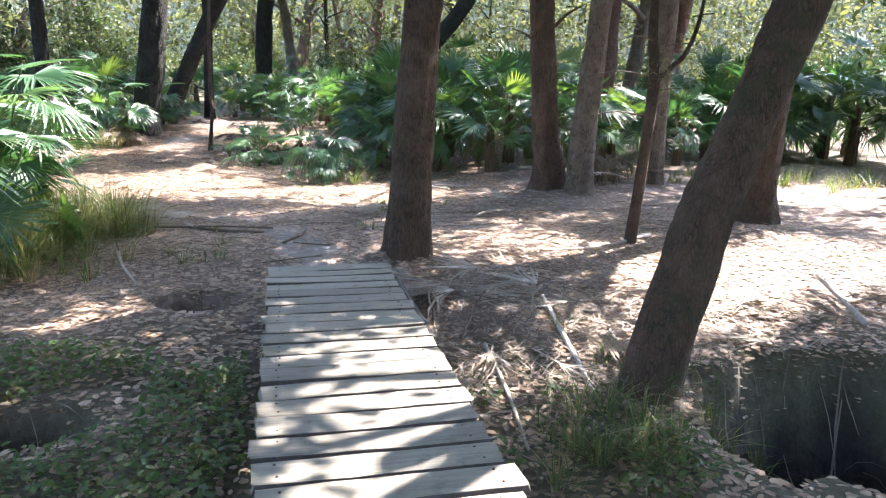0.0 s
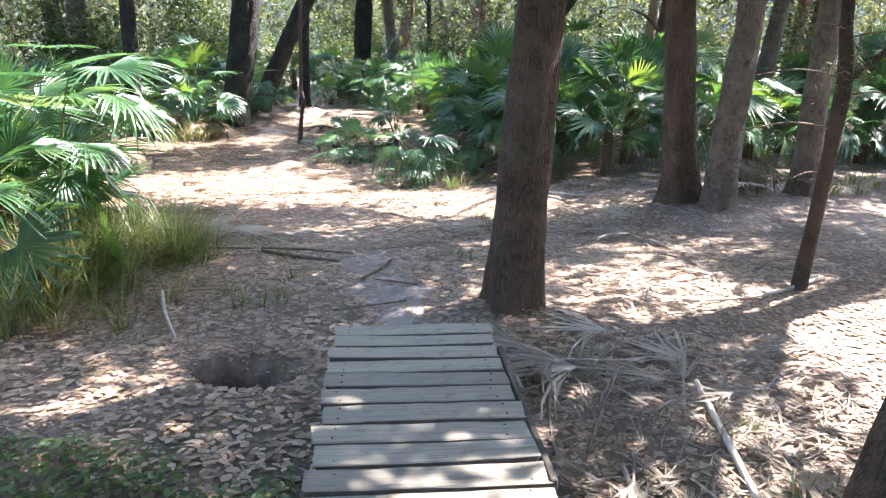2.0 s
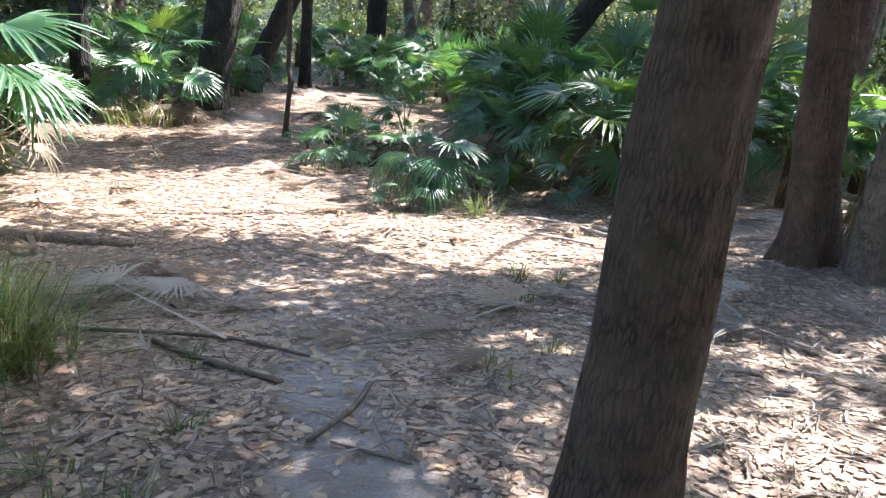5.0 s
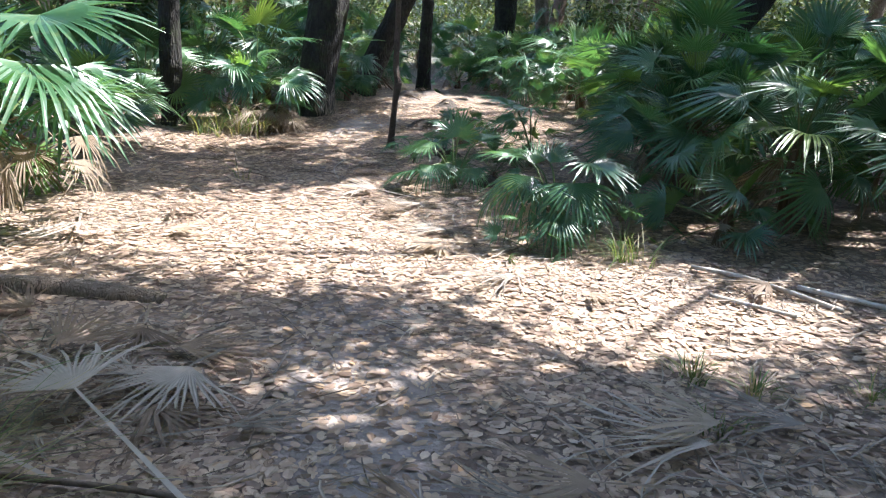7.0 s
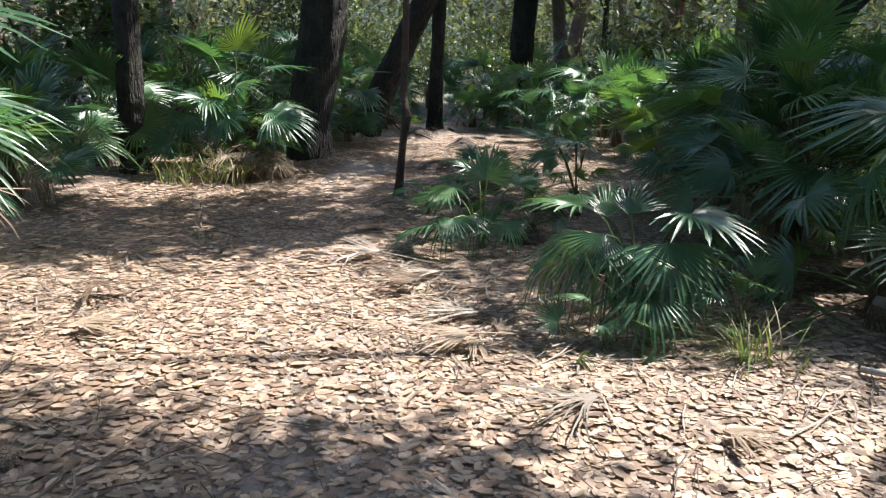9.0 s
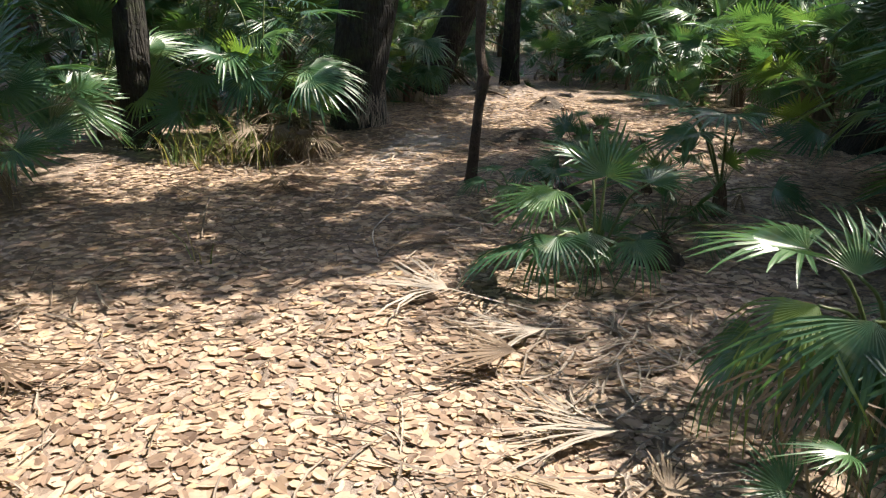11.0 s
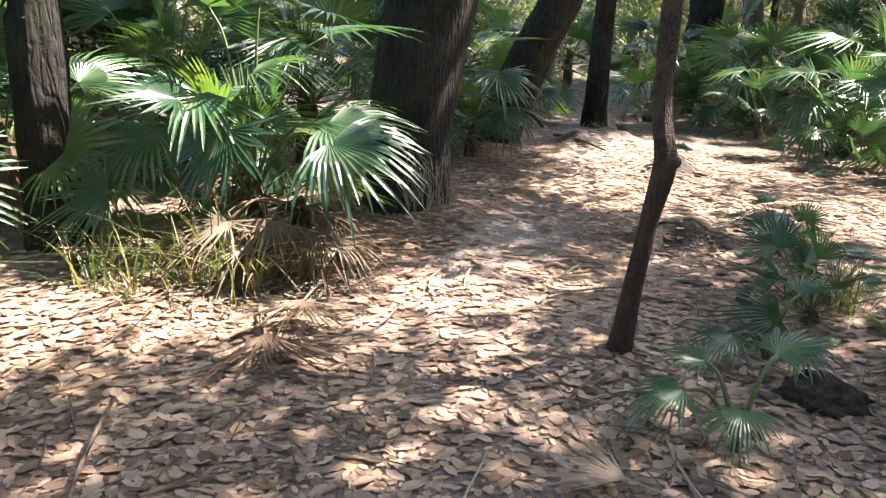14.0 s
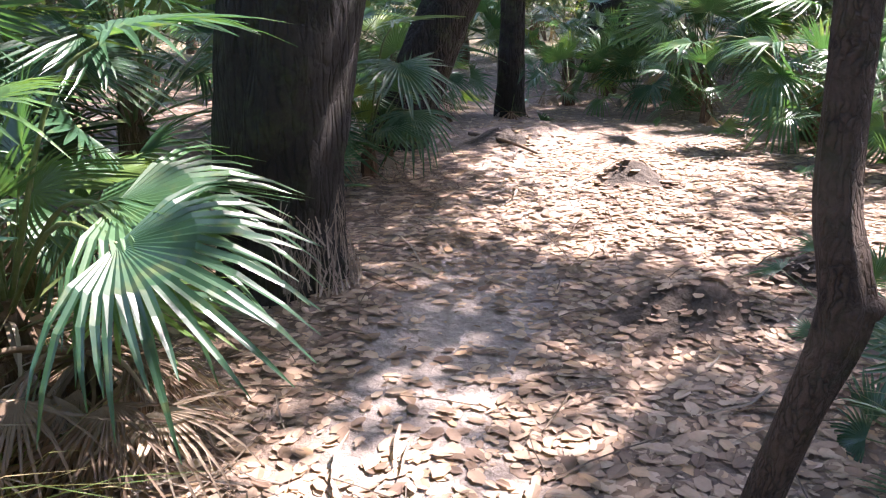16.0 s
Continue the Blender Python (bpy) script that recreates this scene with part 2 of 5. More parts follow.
def mesh_from(name, verts, faces, mats, smooth=False, slots=None):
    me = bpy.data.meshes.new(name)
    verts, faces = np.asarray(verts, dtype=float), np.asarray(faces, dtype=np.int32)
    k = faces.shape[1]
    me.vertices.add(len(verts))
    me.vertices.foreach_set("co", verts.ravel())
    me.loops.add(faces.size)
    me.loops.foreach_set("vertex_index", faces.ravel())
    me.polygons.add(len(faces))
    me.polygons.foreach_set("loop_start", np.arange(0, faces.size, k, dtype=np.int32))
    me.polygons.foreach_set("use_smooth", np.full(len(faces), smooth))
    for m in mats if isinstance(mats, (list, tuple)) else [mats]:
        me.materials.append(m)
    if slots is not None:
        me.polygons.foreach_set("material_index", np.asarray(slots, dtype=np.int32))
    me.update(calc_edges=True)
    return me


def part(name, me, parent, m=None, label=""):
    ob = new(name, me)
    ob.parent = parent
    if m is not None:
        ob.matrix_basis = m
    return tagged(ob, label)


def smooth01(a, b, x):
    u = np.clip((x - a) / (b - a), 0, 1)
    return u * u * (3 - 2 * u)


def value_noise(x, y, s, seed):
    """Smooth 2D value noise in 0..1 for arrays."""
    x, y = np.asarray(x) / s, np.asarray(y) / s
    xi, yi = np.floor(x), np.floor(y)
    fx, fy = x - xi, y - yi
    fx, fy = fx * fx * (3 - 2 * fx), fy * fy * (3 - 2 * fy)

    def h(a, c):
        q = np.sin(a * 127.1 + c * 311.7 + seed * 74.7) * 43758.5453
        return q - np.floor(q)
    return (h(xi, yi) * (1 - fx) + h(xi + 1, yi) * fx) * (1 - fy) + (h(xi, yi + 1) * (1 - fx) + h(xi + 1, yi + 1) * fx) * fy


# ---- lie of the land ----
PROFILE_Y = [-40, 0, 3, 4.3, 5.5, 7, 8, 9, 11, 15, 17.5, 20, 24, 150]
PROFILE_Z = [-0.8, -0.9, -0.78, -0.58, -0.46, -0.42, -0.43, -0.54, -0.69, -0.70, -0.62, -0.57, -0.60, -0.6]
HOLES = [(-0.60, 5.98, 0.30, 0.45), (-1.33, 4.30, 0.25, 0.5), (3.75, 3.85, 1.0, 0.95), (-0.1, 15.5, 0.3, 0.10)]
MOUNDS = [(-0.87, 20.6, 0.26, 0.17), (-1.08, 18.40, 0.24, 0.12), (-0.82, 18.48, 0.22, 0.13), (-0.32, 18.85, 0.24, 0.14), (-1.8, 22.1, 0.3, 0.15), (-1.4, 22.4, 0.3, 0.12), (-2.2, 19.2, 0.4, 0.08), (-2.6, 18.4, 0.8, 0.10), (4.2, 10.7, 0.8, 0.08), (1.25, 6.9, 0.6, 0.06)]
PATH_Y = [5.5, 7, 8.5, 10, 12, 14, 16, 18, 20, 22, 25, 30, 40]
PATH_X = [0.42, 0.38, 0.10, -0.20, -0.75, -1.35, -1.80, -2.0, -1.65, -1.5, -2.0, -3.2, -5.0]


def ground_z(x, y):
    x, y = np.asarray(x, dtype=float), np.asarray(y, dtype=float)
    z = np.interp(y, PROFILE_Y, PROFILE_Z)
    z = z + smooth01(2.2, 4.5, x) * smooth01(8.5, 10.5, y) * (1 - smooth01(13, 17, y)) * 0.14
    z = z + smooth01(0.7, 2.6, np.abs(x - np.interp(y, PATH_Y, PATH_X))) * 0.04 * smooth01(9, 11, y)
    near = np.exp(-((y - 8) / 30) ** 2)
    z = z + (value_noise(x, y, 1.7, 3) - 0.5) * 0.07 * near + (value_noise(x, y, 0.5, 5) - 0.5) * 0.03 * near
    far = smooth01(20, 60, np.hypot(x, y - 10))
    z = z + far * (value_noise(x, y, 14, 9) - 0.5) * 0.8
    for hx, hy, r, d in HOLES:
        q = np.hypot((x - hx) / r, (y - hy) / (0.62 * r)) + (value_noise(x, y, 0.28, 61) - 0.5) * 0.35
        z = z - d * np.exp(-(np.maximum(q, 0) ** 6)) * (1 + (value_noise(x, y, 0.22, 62) - 0.5) * 0.5)
    for hx, hy, r, d in MOUNDS:
        z = z + d * np.exp(-((x - hx) ** 2 + (y - hy) ** 2) / (r * r * 0.5))
    return z


def gz(x, y):
    return float(ground_z(x, y))


def sand_cover(x, y):
    d = np.abs(x - np.interp(y, PATH_Y, PATH_X))
    bare = np.interp(y, [5, 6.3, 8.2, 9.5, 12, 16.3, 17.4, 18.3, 19.3, 22], [0.3, 1, 1, 0.75, 0.3, 0.2, 0.75, 1, 0.45, 0.35])
    wide = np.interp(y, [6, 8, 10, 17, 18, 20], [0.27, 0.24, 0.5, 0.35, 0.35, 0.4])
    edge = d + (value_noise(x, y, 0.35, 11) - 0.5) * 0.35
    return bare * (1 - smooth01(0.55 * wide, 1.25 * wide, edge))


def axis(dense_a, dense_b, step, lo, hi):
    a = list(np.arange(dense_a, dense_b + 1e-6, step))
    s, q = step, dense_a
    while q > lo:
        s *= 1.35
        q -= s
        a.insert(0, max(q, lo))
    s, q = step, dense_b
    while q < hi:
        s *= 1.35
        q += s
        a.append(min(q, hi))
    return np.array(a)


def build_ground():
    xs, ys = axis(-6, 8, 0.07, -160, 160), axis(1.5, 24, 0.07, -120, 190)
    X, Y = np.meshgrid(xs, ys)
    Z = ground_z(X, Y)
    V = np.stack([X.ravel(), Y.ravel(), Z.ravel()], 1)
    nx, ny = len(xs), len(ys)
    i = (np.arange(ny - 1)[:, None] * nx + np.arange(nx - 1)[None, :]).ravel()
    me = mesh_from("ground", V, np.stack([i, i + 1, i + nx + 1, i + nx], 1), SOIL, True)
    x, y = V[:, 0], V[:, 1]
    # mud cover; inside the holes it also puts their shade into the colour
    shaded_mud = np.zeros(len(V))
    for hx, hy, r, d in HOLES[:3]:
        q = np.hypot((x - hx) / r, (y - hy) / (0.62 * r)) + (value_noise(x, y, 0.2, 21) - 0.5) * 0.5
        shaded_mud = np.maximum(shaded_mud, 1 - smooth01(0.75, 1.25, q))
    # near face of each mound coloured dark too
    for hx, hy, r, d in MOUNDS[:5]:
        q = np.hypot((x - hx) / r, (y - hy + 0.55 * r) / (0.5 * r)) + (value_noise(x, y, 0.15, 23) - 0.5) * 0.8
        shaded_mud = np.maximum(shaded_mud, 0.85 * (1 - smooth01(0.6, 1.1, q)))
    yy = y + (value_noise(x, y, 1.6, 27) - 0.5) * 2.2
    shaded_mud = np.maximum(shaded_mud, (1 - smooth01(2.4, 4.0, yy)) * smooth01(-3.5, -0.5, yy) * 0.75 * (0.5 + 0.5 * value_noise(x, y, 0.7, 28)))
    green = (1 - smooth01(4.2, 5.4, y + (value_noise(x, y, 0.8, 31) - 0.5) * 1.6)) * smooth01(-2, 0, y) * 0.75
    green = np.maximum(green, smooth01(7.5, 9.0, np.abs(x - 0.5)) * 0.5 * value_noise(x, y, 2.5, 8))
    green = np.maximum(green, smooth01(14, 24, np.hypot(x - 0.5, y - 10)) * (0.4 + 0.6 * value_noise(x, y, 3.0, 18)))
    col = np.stack([sand_cover(x, y), shaded_mud, green, np.ones(len(V))], 1)
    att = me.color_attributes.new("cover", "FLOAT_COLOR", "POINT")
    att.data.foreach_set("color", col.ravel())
    tagged(new("ground", me), "sandy woodland soil strewn with brown leaf litter", "ground", kind="structure")


build_ground()


# ---- leaf litter ----
def leaf_cloud(P, length, width, normal_tilt, curl, r):
    """Six-cornered folded leaves at P, lying about level, spun at random: vertices and quads."""
    n = len(P)
    az, tilt, ta = r.uniform(0, 2 * np.pi, n), np.abs(r.normal(0, normal_tilt, n)), r.uniform(0, 2 * np.pi, n)
    u = np.stack([np.cos(az), np.sin(az), np.tan(np.clip(tilt, 0, 1.3)) * np.cos(ta)], 1)
    u /= np.linalg.norm(u, axis=1)[:, None]
    nz = np.stack([np.sin(tilt) * np.cos(ta + 2), np.sin(tilt) * np.sin(ta + 2), np.cos(tilt)], 1)
    w = np.cross(nz, u)
    w /= np.linalg.norm(w, axis=1)[:, None]
    nn = np.cross(u, w)
    L, W, C = length[:, None], width[:, None], curl[:, None]
    rows = []
    for a, b2, h in ((-0.5, 0, 0), (-0.24, 0.46, 1), (0.22, 0.46, 1), (0.5, 0, 0.4), (0.22, -0.46, 1), (-0.24, -0.46, 1)):
        rows.append(P + u * L * a + w * W * b2 + nn * L * C * h)
    V = np.stack(rows, 1).reshape(-1, 3)
    k = np.arange(n)[:, None] * 6
    F = np.concatenate([k + np.array([[0, 3, 2, 1]]), k + np.array([[0, 5, 4, 3]])])
    return V, F


def build_litter():
    def field(n, x0, x1, y0, y1, grow):
        x, y = rng.uniform(x0, x1, n), rng.uniform(y0, y1, n)
        keep = np.ones(n)
        keep *= 1 - 0.88 * sand_cover(x, y)
        keep *= 0.45 + 0.75 * value_noise(x, y, 0.6, 41)
        rim = np.minimum(np.minimum(x - x0, x1 - x), np.minimum(y - y0, y1 - y)) + 1.2 * (value_noise(x, y, 1.1, 43) - 0.5)
        keep *= smooth01(0.0, 1.4, rim)
        keep *= np.where(y < 5.0, 0.7, 1.0)
        for hx, hy, r, d in HOLES[:3]:
            keep *= smooth01(0.95, 1.2, np.hypot((x - hx) / r, (y - hy) / (0.62 * r)))
        for hx, hy, r, d in MOUNDS[:5]:
            keep *= 0.25 + 0.75 * smooth01(0.6, 1.1, np.hypot((x - hx) / r, (y - hy + 0.55 * r) / (0.5 * r)))
        ok = rng.uniform(0, 1, n) < keep
        x, y = x[ok], y[ok]
        k = len(x)
        P = np.stack([x, y, ground_z(x, y) + rng.uniform(0.003, 0.013, k)], 1)
        L = rng.uniform(0.032, 0.080, k) * grow
        return leaf_cloud(P, L, L * rng.uniform(0.38, 0.66, k), 0.10, rng.uniform(-0.06, 0.09, k), rng)
    for n, box, grow in ((115000, (-4.8, 4.2, 7.2, 22.2), 1.15), (85000, (-4.5, 7.0, 1.5, 9.6), 1.05), (80000, (-12, 16, 2, 36), 1.2), (60000, (-4.0, 3.2, 5.2, 21.6), 0.55)):
        V, F = field(n, *box, grow)
        ob = new("leaf_litter", mesh_from("leaf_litter", V, F, LITTER))
        tagged(ob, "dry brown and tan fallen oak leaves covering the ground", "leaf litter", kind="stuff")


build_litter()


# ---- tubes: trunks, limbs, sticks ----
def spline(pts, n):
    """Catmull-Rom through rows of x, y, z, radius."""
    p = np.array(pts, dtype=float)
    p = np.vstack([2 * p[0] - p[1], p, 2 * p[-1] - p[-2]])
    out = []
    m = len(p) - 3
    for q in np.linspace(0, m - 1e-6, n):
        i = int(q)
        t = q - i
        a, b2, c, d = p[i:i + 4]
        out.append(0.5 * (2 * b2 + (c - a) * t + (2 * a - 5 * b2 + 4 * c - d) * t * t + (3 * b2 - a - 3 * c + d) * t ** 3))
    out = np.array(out)
    out[:, 3] = np.maximum(out[:, 3], 0.002)
    return out


def tube(pts, rings, sides, rough=0.0, flare=0.0, seed=0):
    c = spline(pts, rings)
    d = np.gradient(c[:, :3], axis=0)
    d /= np.linalg.norm(d, axis=1)[:, None]
    ref = np.array([0.31, 0.95, 0.02]) if abs(d[0, 2]) > 0.7 else np.array([0.05, 0.02, 1.0])
    u = np.cross(d, ref)
    u /= np.linalg.norm(u, axis=1)[:, None]
    w = np.cross(d, u)
    a = np.linspace(0, 2 * np.pi, sides, endpoint=False)
    A, K = np.meshgrid(a, np.arange(rings))
    along = np.concatenate([[0], np.cumsum(np.linalg.norm(np.diff(c[:, :3], axis=0), axis=1))])
    S = along[K]
    R = c[K, 3]
    lump = value_noise(np.cos(A) * 1.5 + seed * 3.1, S * 2 + np.sin(A) * 1.5, 0.6, seed + 1) - 0.5
    R = R * (1 + rough * lump * 2 + rough * 0.6 * (value_noise(A * sides / 6.283, S * 5, 1.0, seed + 2) - 0.5))
    if flare:
        lobes = 0.7 + 0.5 * np.cos(A * 4 + seed) + 0.3 * np.cos(A * 7 + 2 * seed)
        R = R * (1 + flare * np.exp(-S / (1.6 * c[0, 3] + 0.02)) * np.maximum(lobes, 0.15))
    V = c[K, :3] + u[K] * (R * np.cos(A))[..., None] + w[K] * (R * np.sin(A))[..., None]
    V = V.reshape(-1, 3)
    i = np.arange(rings - 1)[:, None] * sides
    j = np.arange(sides)[None, :]
    q = (j + 1) % sides
    F = np.stack([i + j, i + q, i + sides + q, i + sides + j], -1).reshape(-1, 4)
    n = len(V)
    V = np.vstack([V, c[0, :3], c[-1, :3]])
    cap0 = np.stack([np.full(sides, n), (np.arange(sides) + 1) % sides, np.arange(sides), np.arange(sides)], 1)
    b0 = (rings - 1) * sides
    cap1 = np.stack([np.full(sides, n + 1), b0 + np.arange(sides), b0 + (np.arange(sides) + 1) % sides], 1)
    tri = np.concatenate([cap0[:, :3], cap1])
    return V, F, tri


def tube_mesh(name, pts, rings, sides, mat, rough=0.0, flare=0.0, seed=0, smooth=True):
    V, F, tri = tube(pts, rings, sides, rough, flare, seed)
    me = bpy.data.meshes.new(name)
    me.from_pydata(V.tolist(), [], F.tolist() + tri.tolist())
    me.polygons.foreach_set("use_smooth", np.full(len(me.polygons), smooth))
    me.materials.append(mat)
    return me


# ---- trees that the path passes ----
# base x, y, then points (x, y, z, radius) up the trunk
TREES = [
    ("brown-barked tree beside the boardwalk's end", BARK_BROWN, [(1.22, 6.92, -0.55, 0.205), (1.23, 6.92, -0.2, 0.195), (1.28, 6.93, 0.8, 0.178), (1.36, 6.95, 2.1, 0.168), (1.55, 7.0, 4.5, 0.15), (1.9, 7.2, 7.5, 0.10)], 0.42),
    ("dark brown straight tree of a close pair", BARK_BROWN, [(4.10, 10.83, -0.6, 0.225), (4.08, 10.83, -0.2, 0.21), (3.95, 10.82, 0.8, 0.185), (3.80, 10.82, 2.4, 0.17), (3.6, 10.8, 5, 0.14), (3.4, 10.9, 8, 0.09)], 0.55),
    ("paler grey-brown tree of a close pair", BARK_GREY, [(4.38, 10.43, -0.65, 0.20), (4.40, 10.43, -0.3, 0.18), (4.45, 10.45, 0.8, 0.16), (4.58, 10.48, 2.4, 0.15), (4.9, 10.6, 5, 0.12), (5.3, 10.9, 8, 0.08)], 0.55),
    ("slender grey-brown tree before the palmettos", BARK_GREY, [(6.25, 11.8, -0.65, 0.19), (6.27, 11.8, 0.0, 0.17), (6.3, 11.82, 2.4, 0.15), (6.4, 11.9, 5, 0.12), (6.6, 12.0, 8, 0.08)], 0.5),
    ("leaning tree with mossy reddish-brown bark", BARK_MOSSY, [(2.36, 4.25, -0.85, 0.22), (2.42, 4.28, -0.5, 0.195), (2.66, 4.38, 0.2, 0.18), (2.95, 4.48, 0.9, 0.18), (3.42, 4.62, 1.9, 0.168), (4.3, 4.9, 3.8, 0.15), (5.2, 5.4, 7.5, 0.10)], 0.3),
    ("thick brown tree behind a leaning one", BARK_BROWN, [(6.0, 8.5, -0.6, 0.26), (6.01, 8.5, -0.2, 0.225), (6.05, 8.5, 0.6, 0.19), (6.12, 8.5, 1.6, 0.17), (6.4, 8.6, 4.5, 0.14), (6.8, 8.8, 8, 0.09)], 0.35),
    ("large dark-shaded live oak at the path's bend", BARK_OAK, [(-2.76, 18.45, -0.8, 0.28), (-2.745, 18.45, -0.4, 0.268), (-2.67, 18.46, 0.3, 0.265), (-2.53, 18.48, 1.2, 0.265), (-2.39, 18.5, 2.6, 0.255), (-2.33, 18.6, 5, 0.22), (-1.93, 18.9, 8, 0.13)], 0.15),
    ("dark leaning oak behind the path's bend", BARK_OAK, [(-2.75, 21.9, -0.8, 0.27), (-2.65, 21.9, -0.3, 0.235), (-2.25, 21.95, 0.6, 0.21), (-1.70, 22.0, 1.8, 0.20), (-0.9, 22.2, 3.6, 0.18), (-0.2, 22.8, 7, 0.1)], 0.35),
    ("grey-brown woodland tree among palmettos", BARK_GREY, [(-6.6, 20.9, -0.85, 0.23), (-6.65, 20.9, 0.5, 0.20), (-6.7, 20.9, 2, 0.19), (-6.8, 21.0, 5, 0.15), (-6.8, 21.2, 8, 0.09)], 0.25),
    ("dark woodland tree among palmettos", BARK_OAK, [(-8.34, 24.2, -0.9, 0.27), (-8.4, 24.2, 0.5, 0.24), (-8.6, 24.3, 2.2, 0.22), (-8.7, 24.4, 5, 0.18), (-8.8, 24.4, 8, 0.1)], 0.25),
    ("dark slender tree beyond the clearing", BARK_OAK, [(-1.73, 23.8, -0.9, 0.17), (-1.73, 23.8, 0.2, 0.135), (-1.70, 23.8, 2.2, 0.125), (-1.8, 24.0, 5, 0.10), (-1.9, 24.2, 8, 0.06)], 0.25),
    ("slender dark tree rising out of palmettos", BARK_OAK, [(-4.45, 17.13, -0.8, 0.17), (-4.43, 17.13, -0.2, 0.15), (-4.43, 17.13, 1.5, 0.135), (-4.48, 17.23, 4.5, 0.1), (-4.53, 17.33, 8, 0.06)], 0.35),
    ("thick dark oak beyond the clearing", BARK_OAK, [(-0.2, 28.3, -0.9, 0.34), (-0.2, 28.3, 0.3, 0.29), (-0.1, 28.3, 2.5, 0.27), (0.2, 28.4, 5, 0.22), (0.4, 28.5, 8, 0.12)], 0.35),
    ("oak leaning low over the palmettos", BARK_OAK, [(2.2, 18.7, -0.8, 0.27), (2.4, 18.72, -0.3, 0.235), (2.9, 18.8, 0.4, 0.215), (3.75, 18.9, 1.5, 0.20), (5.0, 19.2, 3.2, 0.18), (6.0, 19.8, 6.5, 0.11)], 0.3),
    ("reddish-brown tree behind the palmettos", BARK_RED, [(7.2, 16.1, -0.8, 0.25), (7.22, 16.1, 0.4, 0.215), (7.27, 16.15, 2.6, 0.20), (7.3, 16.2, 5, 0.16), (7.3, 16.3, 8, 0.1)], 0.3),
    ("tall brown tree rising beside the far bank", BARK_BROWN, [(9.0, 6.2, -0.7, 0.24), (9.0, 6.2, 0.5, 0.21), (9.1, 6.3, 3, 0.19), (9.3, 6.5, 8, 0.1)], 0.3),
    ("woodland tree behind the start of the boardwalk", BARK_GREY, [(-3.2, -2.5, -0.9, 0.24), (-3.2, -2.5, 0.5, 0.2), (-3.1, -2.4, 3, 0.18), (-2.8, -2.2, 8, 0.1)], 0.3),
    ("woodland tree beside the start of the boardwalk", BARK_BROWN, [(4.0, -1.5, -0.9, 0.24), (4.0, -1.5, 0.5, 0.2), (4.1, -1.4, 3, 0.18), (4.4, -1.0, 8, 0.1)], 0.3),
    ("brown woodland tree deep among palmettos", BARK_BROWN, [(-6.6, 12.5, -0.8, 0.22), (-6.6, 12.5, 0.5, 0.19), (-6.5, 12.6, 3, 0.17), (-6.3, 12.8, 8, 0.09)], 0.3),
]
# gaps left in unseen crowns for sun on the ground: x, y, half widths
SUNNY = [(1.6, 4.4, 0.25, 0.25), (2.2, 5.2, 0.4, 0.25), (0.0, 8.7, 0.25, 0.15), (2.6, 9.0, 0.5, 0.2), (1.3, 9.2, 0.3, 0.15), (0.5, 21.2, 0.7, 0.5), (-2.3, 8.3, 0.6, 0.4), (-1.5, 13.3, 1.6, 0.9), (-1.6, 14.15, 0.7, 0.3), (-4.0, 16.5, 0.6, 0.35), (-4.9, 7.8, 2.3, 2.6), (3.2, 6.3, 0.7, 0.45), (-1.8, 16.5, 0.28, 0.5), (0.7, 12.5, 0.55, 0.4), (-1.5, 5.5, 0.5, 0.22), (-2.2, 4.7, 0.4, 0.25), (2.2, 13.9, 0.5, 0.4), (3.2, 13.4, 0.5, 0.4), (3.9, 14.4, 0.6, 0.4), (2.9, 15.1, 0.5, 0.4), (1.2, 20.0, 0.8, 0.6), (5.2, 13.8, 0.6, 0.4), (-4.6, 11.9, 1.9, 1.6), (0.0, 21.9, 1.6, 1.0), (-4.5, 17.3, 1.4, 1.0), (-0.3, 19.2, 0.7, 0.4), (-0.5, 20.6, 0.7, 0.35), (-0.9, 18.2, 0.3, 0.25), (-0.85, 14.7, 0.5, 0.45), (0.7, 18.9, 0.6, 0.5), (-1.4, 19.8, 0.7, 0.6), (-5.5, 10.5, 1.0, 0.9), (5.0, 12.6, 1.0, 0.5), (-1.3, 12.75, 1.8, 1.2), (1.6, 11.65, 1.4, 0.85), (5.0, 6.4, 2.2, 1.05), (3.4, 5.2, 0.9, 0.4), (-3.75, 16.42, 1.0, 0.55), (-3.9, 15.85, 0.6, 0.4), (-2.0, 17.2, 0.36, 0.5), (-1.2, 21.3, 0.9, 0.7), (-1.2, 19.3, 0.6, 0.3), (-0.35, 10.05, 0.3, 0.22),
         (2.5, 7.6, 0.6, 0.25), (0.55, 3.5, 0.65, 0.85), (0.5, 2.0, 0.8, 0.8), (1.2, 22.2, 1.4, 0.9), (-3.6, 12.9, 0.7, 0.7), (-4.0, 18.6, 0.6, 0.5), (3.4, 13.8, 0.8, 0.4), (6.5, 13.5, 1.2, 0.6), (8.5, 10.5, 2.0, 1.0), (-3.0, 17.5, 0.3, 0.3)]
